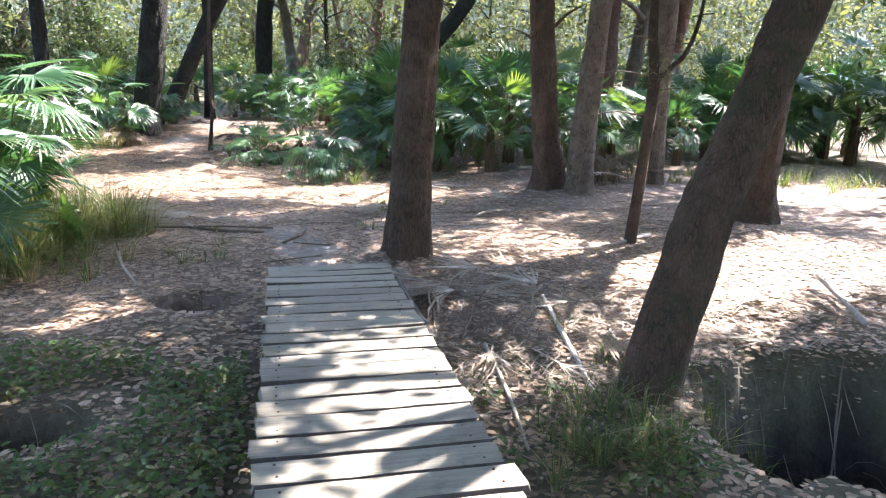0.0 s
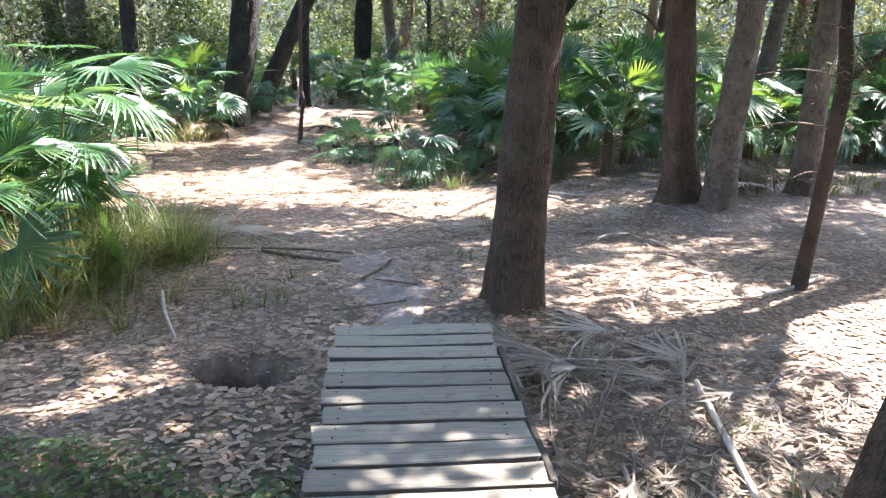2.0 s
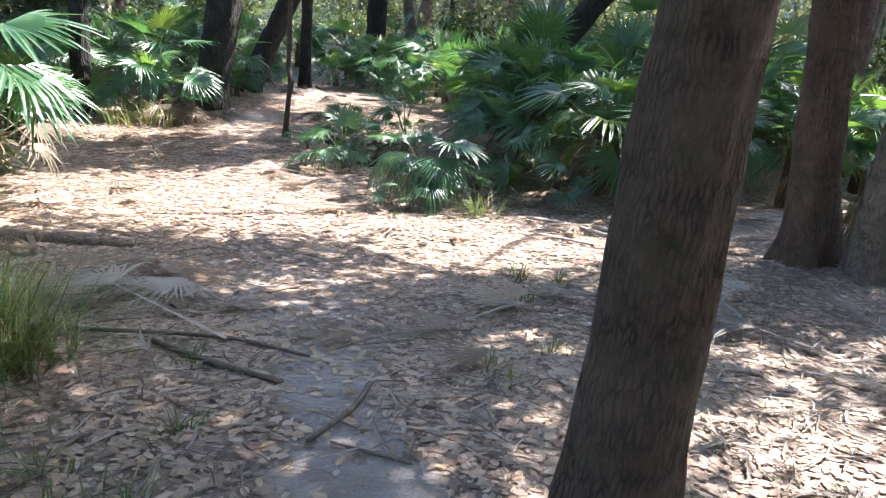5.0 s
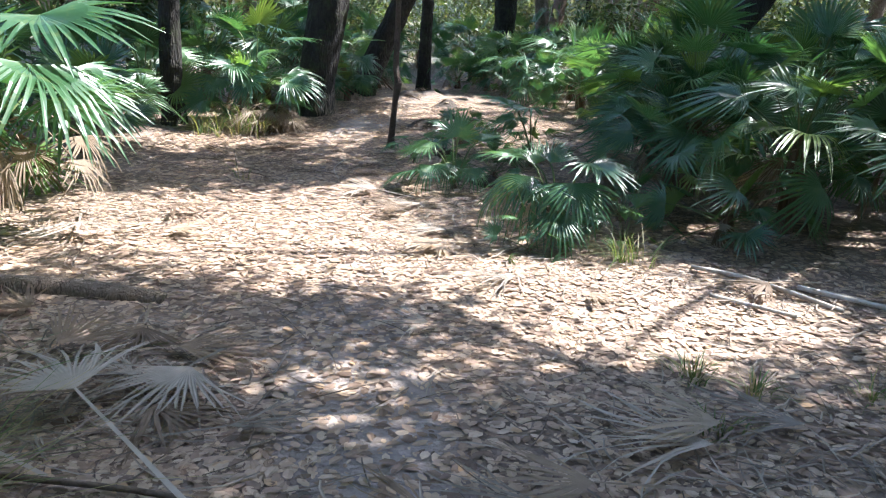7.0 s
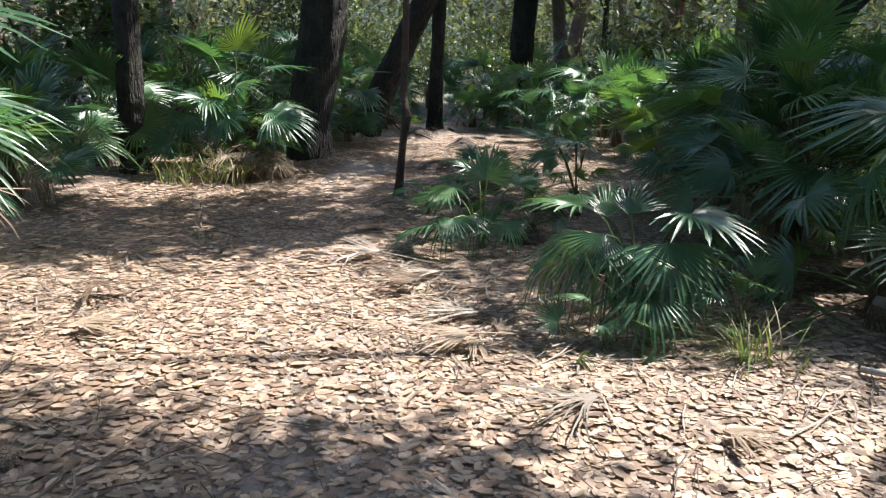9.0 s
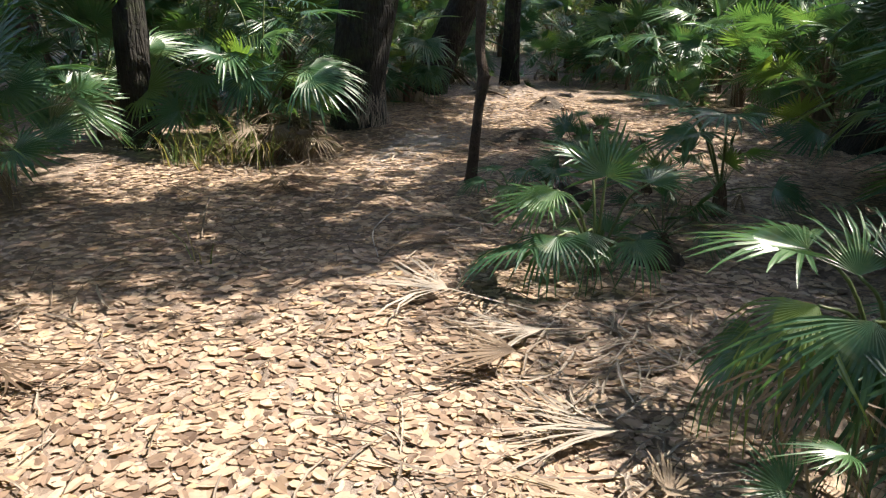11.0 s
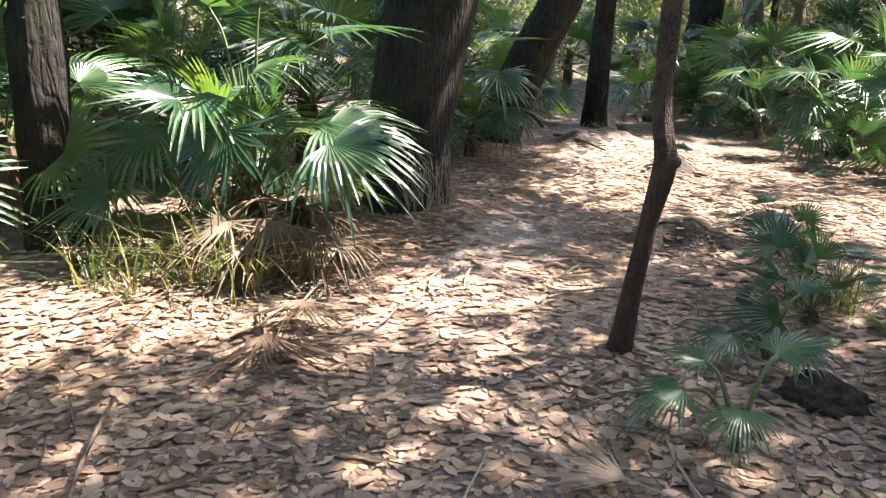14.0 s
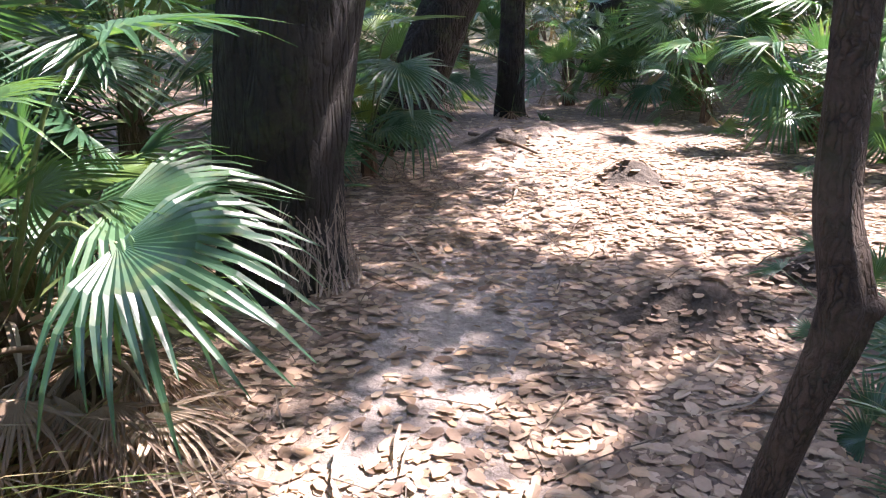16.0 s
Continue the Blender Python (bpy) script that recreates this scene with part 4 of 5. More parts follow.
GREENP = "green fan palmetto with sunlit glossy fronds"
SKIRTP = "green palmetto with a skirt of withered fronds"
SMALLP = "small young palmetto growing from leaf litter"
PALMS = [
    # left of the boardwalk and clearing
    (-3.0, 7.7, 1.2, 20, 3, GREENP), (-3.7, 8.9, 1.4, 22, 2, GREENP), (-3.9, 10.2, 1.2, 16, 4, SKIRTP), (-4.9, 9.4, 1.5, 18, 1, GREENP), (-4.7, 11.6, 1.3, 16, 2, GREENP), (-3.2, 9.3, 0.9, 12, 3, SKIRTP),
(-4.65, 15.2, 1.0, 16, 4, GREENP), (-5.3, 13.6, 1.3, 15, 1, GREENP), (-5.4, 16.2, 1.2, 15, 2, GREENP),
    (-4.6, 18.7, 1.2, 17, 3, GREENP), (-5.0, 17.4, 1.0, 15, 3, GREENP), (-4.0, 19.7, 1.2, 16, 2, GREENP), (-5.8, 19.8, 1.3, 14, 1, GREENP), (-3.9, 18.3, 0.8, 12, 4, SKIRTP),
    (-3.2, 21.0, 0.85, 13, 3, GREENP), (-3.1, 20.0, 0.7, 10, 2, GREENP), (-4.3, 22.6, 1.2, 15, 1, GREENP), (-2.8, 24.4, 0.8, 12, 3, GREENP),
    # the island between path and thicket
    (0.2, 15.6, 0.55, 14, 2, GREENP), (1.5, 14.0, 0.55, 14, 2, GREENP), (-0.35, 17.3, 0.5, 20, 1, SMALLP), (0.15, 16.7, 0.5, 10, 1, SMALLP), (-0.35, 18.3, 0.35, 7, 0, SMALLP), (1.45, 13.2, 0.5, 9, 3, SKIRTP), (0.62, 12.75, 0.4, 8, 4, SKIRTP),
    # the thicket
    (2.0, 14.5, 0.86, 12, 2, GREENP), (2.35, 15.3, 1.2, 18, 2, GREENP), (3.0, 13.9, 1.0, 17, 3, GREENP), (3.85, 13.3, 0.95, 16, 3, GREENP), (4.5, 14.3, 1.2, 17, 1, GREENP), (2.7, 16.7, 1.35, 16, 1, GREENP), (3.6, 15.6, 1.35, 16, 1, GREENP), (2.2, 17.0, 1.0, 12, 2, GREENP), (2.4, 13.6, 0.8, 13, 3, SKIRTP), 
    (5.1, 13.3, 0.95, 15, 2, GREENP), (5.3, 15.3, 1.35, 16, 1, GREENP), (5.9, 14.0, 1.1, 15, 2, GREENP), (6.8, 14.6, 1.0, 14, 1, GREENP), (7.9, 13.9, 0.9, 13, 1, GREENP), (9.2, 15.0, 1.1, 14, 1, GREENP), (10.6, 14.6, 1.1, 14, 1, GREENP), (12.2, 14.2, 1.3, 14, 1, GREENP), (11.7, 16.6, 1.3, 14, 1, GREENP), (8.4, 16.4, 1.2, 14, 1, GREENP), (6.6, 17.2, 1.4, 14, 1, GREENP), (4.5, 17.6, 1.4, 14, 1, GREENP), (13.6, 12.4, 1.4, 15, 1, GREENP), (12.9, 10.6, 1.2, 13, 1, GREENP), (14.6, 11.6, 1.3, 12, 1, GREENP), (15.4, 9.4, 1.3, 12, 1, GREENP), (16.2, 13.4, 1.4, 12, 1, GREENP), (14.2, 8.0, 1.2, 12, 1, GREENP),
    # beyond the bend
    (1.55, 21.5, 1.0, 17, 3, GREENP), (2.3, 20.3, 1.15, 16, 2, GREENP), (1.5, 23.4, 1.2, 16, 1, GREENP), (0.3, 24.2, 1.1, 15, 2, GREENP), (2.8, 22.4, 1.3, 15, 1, GREENP), (3.3, 19.6, 1.25, 15, 1, GREENP), (3.9, 23.2, 1.35, 14, 1, GREENP), (-0.5, 25.2, 0.9, 13, 2, GREENP), (-1.05, 24.6, 0.8, 14, 3, SKIRTP), (-0.35, 24.1, 0.75, 14, 3, SKIRTP), (-2.75, 23.5, 0.85, 15, 4, SKIRTP), (-1.72, 23.6, 0.55, 0, 14, "withered brown frond heap round a slender tree"), (-3.6, 24.0, 1.0, 14, 2, GREENP), (0.75, 21.0, 0.5, 10, 3, SKIRTP),
    # deep shade past the clearing
    (9.9, 14.9, 1.4, 16, 1, GREENP), (11.0, 15.6, 1.5, 16, 1, GREENP), (12.6, 15.6, 1.5, 16, 1, GREENP), (13.2, 13.6, 1.5, 16, 1, GREENP), (10.3, 16.8, 1.6, 15, 0, GREENP), (13.8, 16.2, 1.6, 15, 0, GREENP), (5.0, 21.4, 1.4, 14, 1, GREENP), (0.2, 23.1, 0.7, 12, 2, GREENP), (2.1, 18.9, 0.8, 14, 3, SKIRTP), (-3.4, 26.0, 1.0, 13, 2, GREENP), (-0.9, 27.0, 1.0, 13, 2, GREENP), (0.9, 26.2, 1.1, 13, 1, GREENP), (-2.6, 29.5, 1.1, 13, 1, GREENP), (-4.9, 25.6, 1.2, 14, 1, GREENP), (-3.9, 28.5, 1.2, 13, 1, GREENP), (0.4, 29.6, 1.2, 12, 1, GREENP), (2.2, 28.0, 1.3, 13, 1, GREENP), (-5.8, 27.8, 1.3, 12, 1, GREENP), (-1.3, 31.5, 1.2, 12, 1, GREENP), (3.5, 26.0, 1.3, 13, 1, GREENP),
]


# clumps whose leaves stand apart, with those leaves
STAGED = [
    (-4.2, 12.9, 1.2, 14, 8, 1.8, SKIRTP, [(-3.4, 12.62, 1.0, -35, -8, 10, 0.95, 0), (-3.66, 13.35, 0.5, -25, -16, 0, 0.75, 0), (-3.2, 12.15, 0.66, -30, -20, -8, 0.92, 1), (-3.9, 12.0, 1.25, -70, 5, 0, 0.75, 2), (-3.8, 12.1, 0.25, -60, -30, 15, 0.6, 1), (-3.05, 12.3, 0.42, -28, -16, 14, 0.72, 1), (-3.3, 12.9, 0.0, -35, -50, 0, 0.55, -1), (-3.5, 12.4, -0.05, -60, -55, 10, 0.5, -2), (-3.2, 12.6, -0.15, -20, -40, -10, 0.5, -1)]),
    (-2.75, 8.9, 1.0, 12, 3, 1.4, GREENP, [(-2.5, 8.75, 0.95, -40, 5, 8, 0.62, 0), (-2.35, 8.6, 0.55, -50, -15, -10, 0.6, 1), (-2.55, 9.1, 1.2, 20, 15, 0, 0.6, 2), (-2.45, 8.35, 0.3, -75, -25, 10, 0.55, 1)]),
    (-3.35, 17.45, 0.95, 13, 8, 1.2, SKIRTP, [(-2.85, 17.33, 0.17, -8, -4, 20, 0.60, 1), (-2.76, 17.14, 0.11, -20, -10, 24, 0.58, 1), (-3.31, 17.1, 0.14, -108, -52, 0, 0.48, 2), (-3.25, 17.3, 0.42, 10, 24, 10, 0.40, 1), (-3.55, 17.25, 0.3, -60, -20, 0, 0.5, 0), (-2.95, 17.6, 0.62, 30, 10, 0, 0.55, 0), (-3.8, 17.2, 0.1, -110, -30, -10, 0.5, 1), (-3.3, 17.55, 0.85, -30, 60, 0, 0.5, 2), (-3.6, 17.5, 0.75, -120, 35, 0, 0.5, 0)]),
    (-3.0, 17.3, 0.72, 0, 52, 1.5, "withered brown palmetto clump beside a green one", [(-3.02, 16.98, -0.28, -95, -34, 0, 0.46, -1), (-2.8, 17.05, -0.32, -60, -30, 8, 0.42, -3), (-2.85, 17.3, -0.3, -20, -30, 0, 0.42, -3), (-3.25, 16.95, -0.3, -115, -30, -5, 0.44, -2), (-3.1, 16.9, -0.4, -100, -18, 0, 0.46, -3), (-2.72, 17.15, -0.4, -45, -20, 5, 0.42, -1), (-3.4, 17.0, -0.38, -125, -22, 0, 0.44, -1)]),
    (-0.22, 14.95, 0.42, 6, 3, 1.0, GREENP, [(-0.58, 14.64, -0.47, 204, -4, 14, 0.46, 1), (-0.46, 14.72, -0.16, 226, -22, 0, 0.32, 1), (-0.50, 14.9, -0.26, 186, -4, -10, 0.40, 0), (-0.2, 14.95, -0.12, 80, 70, 0, 0.33, 2), (-0.44, 14.66, -0.40, 250, -24, 6, 0.38, 1), (-0.28, 14.66, -0.36, 285, -44, 0, 0.32, 3), (-0.02, 14.75, -0.42, 300, -36, 0, 0.30, 1), (0.05, 15.1, -0.18, 40, 20, 0, 0.34, 0), (-0.3, 15.2, -0.1, 140, 25, 10, 0.34, 0)]),
    (-0.82, 16.05, 0.3, 0, 0, 1.0, SMALLP, [(-1.03, 15.95, -0.42, 205, -12, 0, 0.25, 1), (-0.84, 15.9, -0.44, 250, -16, 10, 0.2, 1), (-0.7, 16.2, -0.36, 30, 30, 0, 0.2, 0), (-0.95, 16.12, -0.38, 165, 5, 0, 0.2, 0)]),
    (-0.62, 16.8, 0.3, 2, 1, 1.0, SMALLP, [(-0.78, 16.7, -0.50, 225, -14, 0, 0.24, 1), (-0.55, 16.62, -0.46, 280, -20, 0, 0.22, 0), (-0.5, 16.9, -0.36, 60, 40, 0, 0.22, 3)]),
    (0.62, 16.2, 0.6, 9, 2, 1.2, GREENP, [(0.4, 16.0, -0.02, 200, -14, 0, 0.52, 0), (0.55, 15.9, 0.12, 240, 0, 0, 0.46, 0), (0.3, 16.3, 0.1, 170, 15, 0, 0.45, 2)]),
    (0.85, 13.35, 0.46, 9, 14, 1.2, SKIRTP, [(0.48, 13.2, -0.12, 200, -34, 0, 0.5, 3), (0.62, 13.3, -0.04, 95, 62, 0, 0.30, 3), (0.75, 13.3, -0.02, 60, 55, 20, 0.32, 3), (0.55, 13.15, -0.16, 215, -28, 12, 0.46, 3), (0.6, 13.05, -0.1, 240, -36, -14, 0.52, 3), (0.72, 13.02, -0.14, 252, -44, 10, 0.56, 3), (0.45, 13.02, -0.24, 228, -52, 0, 0.5, -3), (0.95, 13.0, -0.12, 285, -40, 0, 0.55, 1), (0.62, 12.98, -0.3, 262, -58, 0, 0.44, -2), (0.5, 13.5, -0.02, 160, 5, 0, 0.45, 0), (1.1, 13.2, 0.02, 320, -10, 0, 0.5, 0), (0.35, 13.3, -0.3, 190, -40, 0, 0.42, 1), (0.85, 12.85, -0.36, 270, -30, 0, 0.42, 1)]),
    (-2.75, 20.7, 0.7, 10, 4, 1.1, SKIRTP, [(-2.48, 20.55, 0.26, -50, -35, 0, 0.5, 0), (-2.4, 20.5, -0.05, -65, -45, 0, 0.45, 1), (-2.55, 20.75, 0.5, 10, 10, 0, 0.5, 2)]),
    (0.9, 22.2, 0.9, 14, 4, 1.2, SKIRTP, [(0.45, 21.9, 0.05, 235, -28, 0, 0.55, 1), (0.45, 22.0, 0.3, 200, -6, 0, 0.55, 0), (0.5, 21.75, -0.2, 250, -42, 0, 0.48, 1), (-0.1, 22.6, 0.25, 190, -10, 0, 0.5, 0), (0.84, 21.5, 0.25, 270, -10, 0, 0.5, 0), (0.9, 21.6, -0.05, 285, -40, 0, 0.45, 1)]),
]


def build_palmettos():
    for k, (x, y, s, n, dry, label) in enumerate(PALMS):
        thicket = 1.3 < x < 16 and 13 < y < 19 and s > 0.85
        palmetto(x, y, s, n + (18 if thicket else 10 if s > 0.85 else 3), dry, 100 + k, label, low=0 if thicket else -5, high=86, rise=2.8 if thicket else 1.0 if s < 0.85 else 1.8, near=-4.5 < x < 4 and y < 24)
    for k, (x, y, s, n, dry, rise, label, fans) in enumerate(STAGED):
        palmetto(x, y, s, n, dry, 200 + k, label, low=18, high=86, rise=rise, near=True, fans=fans)
    r = np.random.default_rng(77)
    k = 0
    while k < 46:
        x, y = r.uniform(-16, 20), r.uniform(-6, 36)
        path = np.interp(y, PATH_Y, PATH_X)
        if abs(x - path) < 3 + 0.1 * max(0, y - 20) or (y < 13.5 and -6.5 < x < 13) or (y < 25 and -6 < x < 8):
            continue
        palmetto(x, y, r.uniform(1.0, 1.4), 10, 1, 300 + k, "green palmetto deep in the woodland shade")
        k += 1


build_palmettos()


# ---- boardwalk ----
def deck_z(y):
    return -0.24 + 0.055 * (6.2 - y)


def plank_mesh(seed):
    """A worn plank along x: chamfered, a little bowed, with ragged ends."""
    r = np.random.default_rng(seed)
    L, W, T = 0.97, 0.176, 0.038
    bm = bmesh.new()
    secs = 9
    prof = [(-W / 2, -T), (-W / 2, -0.005), (-W / 2 + 0.006, 0), (W / 2 - 0.006, 0), (W / 2, -0.005), (W / 2, -T)]
    bow, tw = r.normal(0, 0.003), r.normal(0, 0.004)
    rings = []
    for i in range(secs):
        u = i / (secs - 1)
        x = (u - 0.5) * L + (r.normal(0, 0.005) if i in (0, secs - 1) else 0)
        wob = [r.normal(0, 0.0022) for _ in prof]
        rings.append([bm.verts.new((x + (0.008 * r.normal() if i in (0, secs - 1) else 0), p + w, z + bow * (4 * (u - 0.5) ** 2) + tw * (u - 0.5) * p / W + 0.3 * w)) for (p, z), w in zip(prof, wob)])
    for a, b2 in zip(rings, rings[1:]):
        for j in range(6):
            f = bm.faces.new((a[j], b2[j], b2[(j + 1) % 6], a[(j + 1) % 6]))
            # sides and underside take the dark slot, painting shade into the gaps
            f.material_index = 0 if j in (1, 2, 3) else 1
    bm.faces.new(rings[0])
    bm.faces.new(rings[-1][::-1])
    bmesh.ops.recalc_face_normals(bm, faces=bm.faces)
    me = bpy.data.meshes.new("plank")
    bm.to_mesh(me)
    bm.free()
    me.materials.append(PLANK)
    me.materials.append(JOIST_GAP_SHADE)
    return me


def beam_mesh(name, L, W, H, mat):
    bm = bmesh.new()
    bmesh.ops.create_cube(bm, size=1, matrix=Matrix.Diagonal((W, L, H, 1)))
    bmesh.ops.bevel(bm, geom=bm.edges, offset=0.006, segments=1, affect="EDGES")
    me = bpy.data.meshes.new(name)
    bm.to_mesh(me)
    bm.free()
    me.materials.append(mat)
    return me


def build_boardwalk():
    walkway = tagged(new("boardwalk"), "weathered grey plank boardwalk over a damp ditch", "boardwalk")
    walkway.location = (0.45, 6.2, gz(0.45, 6.2))
    z0 = walkway.location.z
    meshes = [plank_mesh(s) for s in range(7)]
    slope = math.degrees(math.atan(0.055))
    nail = tube_mesh("nail", [(0, 0, -0.004, 0.006), (0, 0, 0.0, 0.0062), (0, 0, 0.0025, 0.005)], 3, 8, RUST)
    for k in range(43):
        y = 6.12 - 0.2035 * k
        x = 0.452 - 0.018 * (6.2 - y) + rng.normal(0, 0.008)
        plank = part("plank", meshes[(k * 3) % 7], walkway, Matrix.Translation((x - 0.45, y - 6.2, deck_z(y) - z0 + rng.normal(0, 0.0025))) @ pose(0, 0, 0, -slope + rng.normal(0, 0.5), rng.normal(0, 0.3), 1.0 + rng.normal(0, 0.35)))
        for nx in (-0.40, 0.40):
            for ny in (-0.05, 0.05):
                part("nail", nail, plank, Matrix.Translation((nx + rng.normal(0, 0.006), ny + rng.normal(0, 0.005), 0.001)), "rusty nail head")
    for dx in (-0.40, 0.40):
        part("stringer", beam_mesh("stringer", 8.6, 0.05, 0.15, JOIST_GAP_SHADE), walkway, Matrix.Translation((dx - 0.075, -4.28, deck_z(1.92) - z0 - 0.117)) @ pose(0, 0, 0, -slope, 0, -1.03))
    part("edge_batten", beam_mesh("edge_batten", 1.6, 0.035, 0.10, JOIST_GAP_SHADE), walkway, Matrix.Translation((0.508, -1.1, deck_z(5.1) - z0 - 0.09)) @ pose(0, 0, 0, -slope, 0, -1.0), "dark plank on edge beside the deck")
    for y in (5.7, 3.6, 1.2, -1.4):
        h = deck_z(y) - 0.19 - gz(0.4, y) + 0.12
        for dx in (-0.46, 0.32):
            part("post", tube_mesh("post", [(0, 0, -0.1, 0.05), (0, 0, h / 2, 0.048), (0.004, 0, h, 0.047)], 5, 10, JOIST_GAP_SHADE, 0.05), walkway, Matrix.Translation((dx, y - 6.2, gz(0.4, y) - 0.1 - z0)))


build_boardwalk()


# ---- woods behind: trees, undergrowth, moss ----
def far_tree(seed, bark, label):
    r = np.random.default_rng(seed)
    t = tagged(new("tree"), label, "tree", "far woodland trees")
    lx, ly = r.normal(0, 0.5), r.normal(0, 0.5)
    rad = r.uniform(0.12, 0.26)
    top = (lx * 1.6, ly * 1.6, 8.0)
    part("trunk", tube_mesh("trunk", [(0, 0, -0.3, rad * 1.15), (0.02, 0, 0.2, rad), (lx * 0.4, ly * 0.4, 2.5, rad * 0.9), (lx, ly, 5, rad * 0.7), (*top, rad * 0.35)], 20, 12, bark, 0.12, 0.3, seed), t)
    ends = []
    for q in range(5):
        a, h = r.uniform(0, 6.28), r.uniform(2.2, 6.5)
        ln = r.uniform(1.2, 2.6)
        u = h / 8
        s = np.array([lx * 1.5 * u, ly * 1.5 * u, h])
        e = s + np.array([math.cos(a) * ln, math.sin(a) * ln, r.uniform(0.2, 1.4)])
        ends.append(e)
        part("limb", tube_mesh("limb", [(*s, rad * 0.4), (*(0.5 * (s + e) + np.array([0, 0, 0.2])), rad * 0.25), (*e, 0.015)], 8, 6, bark, 0.1), t)
    cl = []
    for q in range(42):
        if q < 15:
            e = ends[q % 5] + r.normal(0, 0.45, 3)
        else:
            e = np.array([lx * 1.4, ly * 1.4, 7.4]) + r.normal(0, 1, 3) * np.array([1.6, 1.6, 0.9])
        cl.append(e)
    P = np.repeat(np.array(cl), 40, axis=0) + r.normal(0, 1, (42 * 40, 3)) * np.array([0.32, 0.32, 0.2])
    L = r.uniform(0.10, 0.17, len(P))
    V, F = leaf_cloud(P, L, L * 0.5, 0.7, r.uniform(-0.05, 0.12, len(P)), r)
    part("crown", mesh_from("crown", V, F, SHRUB), t)
    M = []
    for e in ends:
        for q in range(5):
            m = 60
            s = np.linspace(0, 1, m)[:, None]
            ln = r.uniform(0.5, 1.5)
            o = e + r.normal(0, 0.25, 3)
            M.append(o + np.hstack([r.normal(0, 0.05, (m, 2)), -s * ln]))
    P = np.concatenate(M)
    L = r.uniform(0.08, 0.16, len(P))
    V, F = leaf_cloud(P, L, L * 0.12, 1.2, r.uniform(-0.1, 0.1, len(P)), r)
    part("hanging_moss", mesh_from("hanging_moss", V, F, MOSS), t, label="grey-green hanging moss")
    return t


def shrub(seed, label):
    r = np.random.default_rng(seed)
    s = tagged(new("shrub"), label, "shrub", "undergrowth shrubs")
    tips = []
    for q in range(4):
        a = r.uniform(0, 6.28)
        e = np.array([math.cos(a) * r.uniform(0.3, 1.0), math.sin(a) * r.uniform(0.3, 1.0), r.uniform(0.9, 2.4)])
        tips.append(e)
        part("stem", tube_mesh("stem", [(0, 0, -0.1, 0.02), (*(0.45 * e), 0.014), (*e, 0.004)], 6, 5, TWIG), s)
    c = np.array(tips)[r.integers(0, 4, 70)] * r.uniform(0.35, 1.1, (70, 1)) + r.normal(0, 0.22, (70, 3))
    P = np.repeat(c, 22, axis=0) + r.normal(0, 0.14, (70 * 22, 3))
    P[:, 2] = np.maximum(P[:, 2], 0.05)
    L = r.uniform(0.06, 0.12, len(P))
    V, F = leaf_cloud(P, L, L * 0.45, 0.7, r.uniform(-0.05, 0.12, len(P)), r)
    part("foliage", mesh_from("foliage", V, F, SHRUB), s)
    return s


def spread(make, n, seed, inner, outer, lo, hi, ok):
    """Copies of a few models strewn about the woods, where ok(x, y) allows."""
    r = np.random.default_rng(seed)
    first = [None] * len(make)
    k = tries = 0
    while k < n and tries < 20000:
        tries += 1
        a, d = r.uniform(0, 6.283), math.sqrt(r.uniform(inner ** 2, outer ** 2))
        x, y = 1 + d * math.sin(a), 12 + d * math.cos(a)
        if not ok(x, y):
            continue
        m = pose(x, y, gz(x, y) - 0.02, 0, 0, r.uniform(0, 360)) @ Matrix.Scale(r.uniform(lo, hi), 4)
        q = k % len(make)
        if first[q] is None:
            first[q] = make[q]()
            first[q].matrix_basis = m
        else:
            copy_thing(first[q], m).matrix_basis = m
        k += 1


def clear_of_path(x, y, gap):
    return abs(x - np.interp(y, PATH_Y, PATH_X)) > gap and not (-6 < x < 13 and -3 < y < 14) and not (-5.5 < x < 8 and y < 20 and y > -3)


spread([lambda: far_tree(11, BARK_GREY, "slim grey woodland tree draped with moss"), lambda: far_tree(12, BARK_OAK, "dark woodland tree draped with moss"), lambda: far_tree(13, BARK_BROWN, "brown woodland tree draped with moss"),
        lambda: far_tree(14, BARK_RED, "reddish woodland tree draped with moss"), lambda: far_tree(15, BARK_GREY, "pale woodland tree draped with moss")], 172, 5, 11, 60, 0.8, 1.3, lambda x, y: clear_of_path(x, y, 2.0) and not (-5 < x < 5 and y < 25))
spread([lambda: shrub(21, "leafy green undergrowth shrub"), lambda: shrub(22, "thin bright green undergrowth shrub"), lambda: shrub(23, "yellow-green leafy undergrowth shrub thicket")], 262, 6, 9.5, 42, 1.0, 2.1, lambda x, y: clear_of_path(x, y, 2.0 if y < 30 else 0.4) and not (-5 < x < 4 and y < 25))


def build_far_woods():
    """The closed wall of leaves where the woodland thickens in the distance."""
    r = np.random.default_rng(33)
    n = 9000
    a, d = r.uniform(0, 6.283, n), r.uniform(28, 58, n)
    c = np.stack([1 + d * np.sin(a), 12 + d * np.cos(a), r.uniform(0, 1, n) ** 0.8 * 11 - 0.4], 1)
    P = np.repeat(c, 26, axis=0) + r.normal(0, 1, (n * 26, 3)) * np.array([0.8, 0.8, 0.7])
    P[:, 2] = np.maximum(P[:, 2], -0.5)
    L = r.uniform(0.25, 0.5, len(P))
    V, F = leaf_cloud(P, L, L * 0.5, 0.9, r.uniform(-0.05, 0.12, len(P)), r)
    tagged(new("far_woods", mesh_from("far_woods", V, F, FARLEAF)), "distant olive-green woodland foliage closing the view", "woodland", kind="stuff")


build_far_woods()


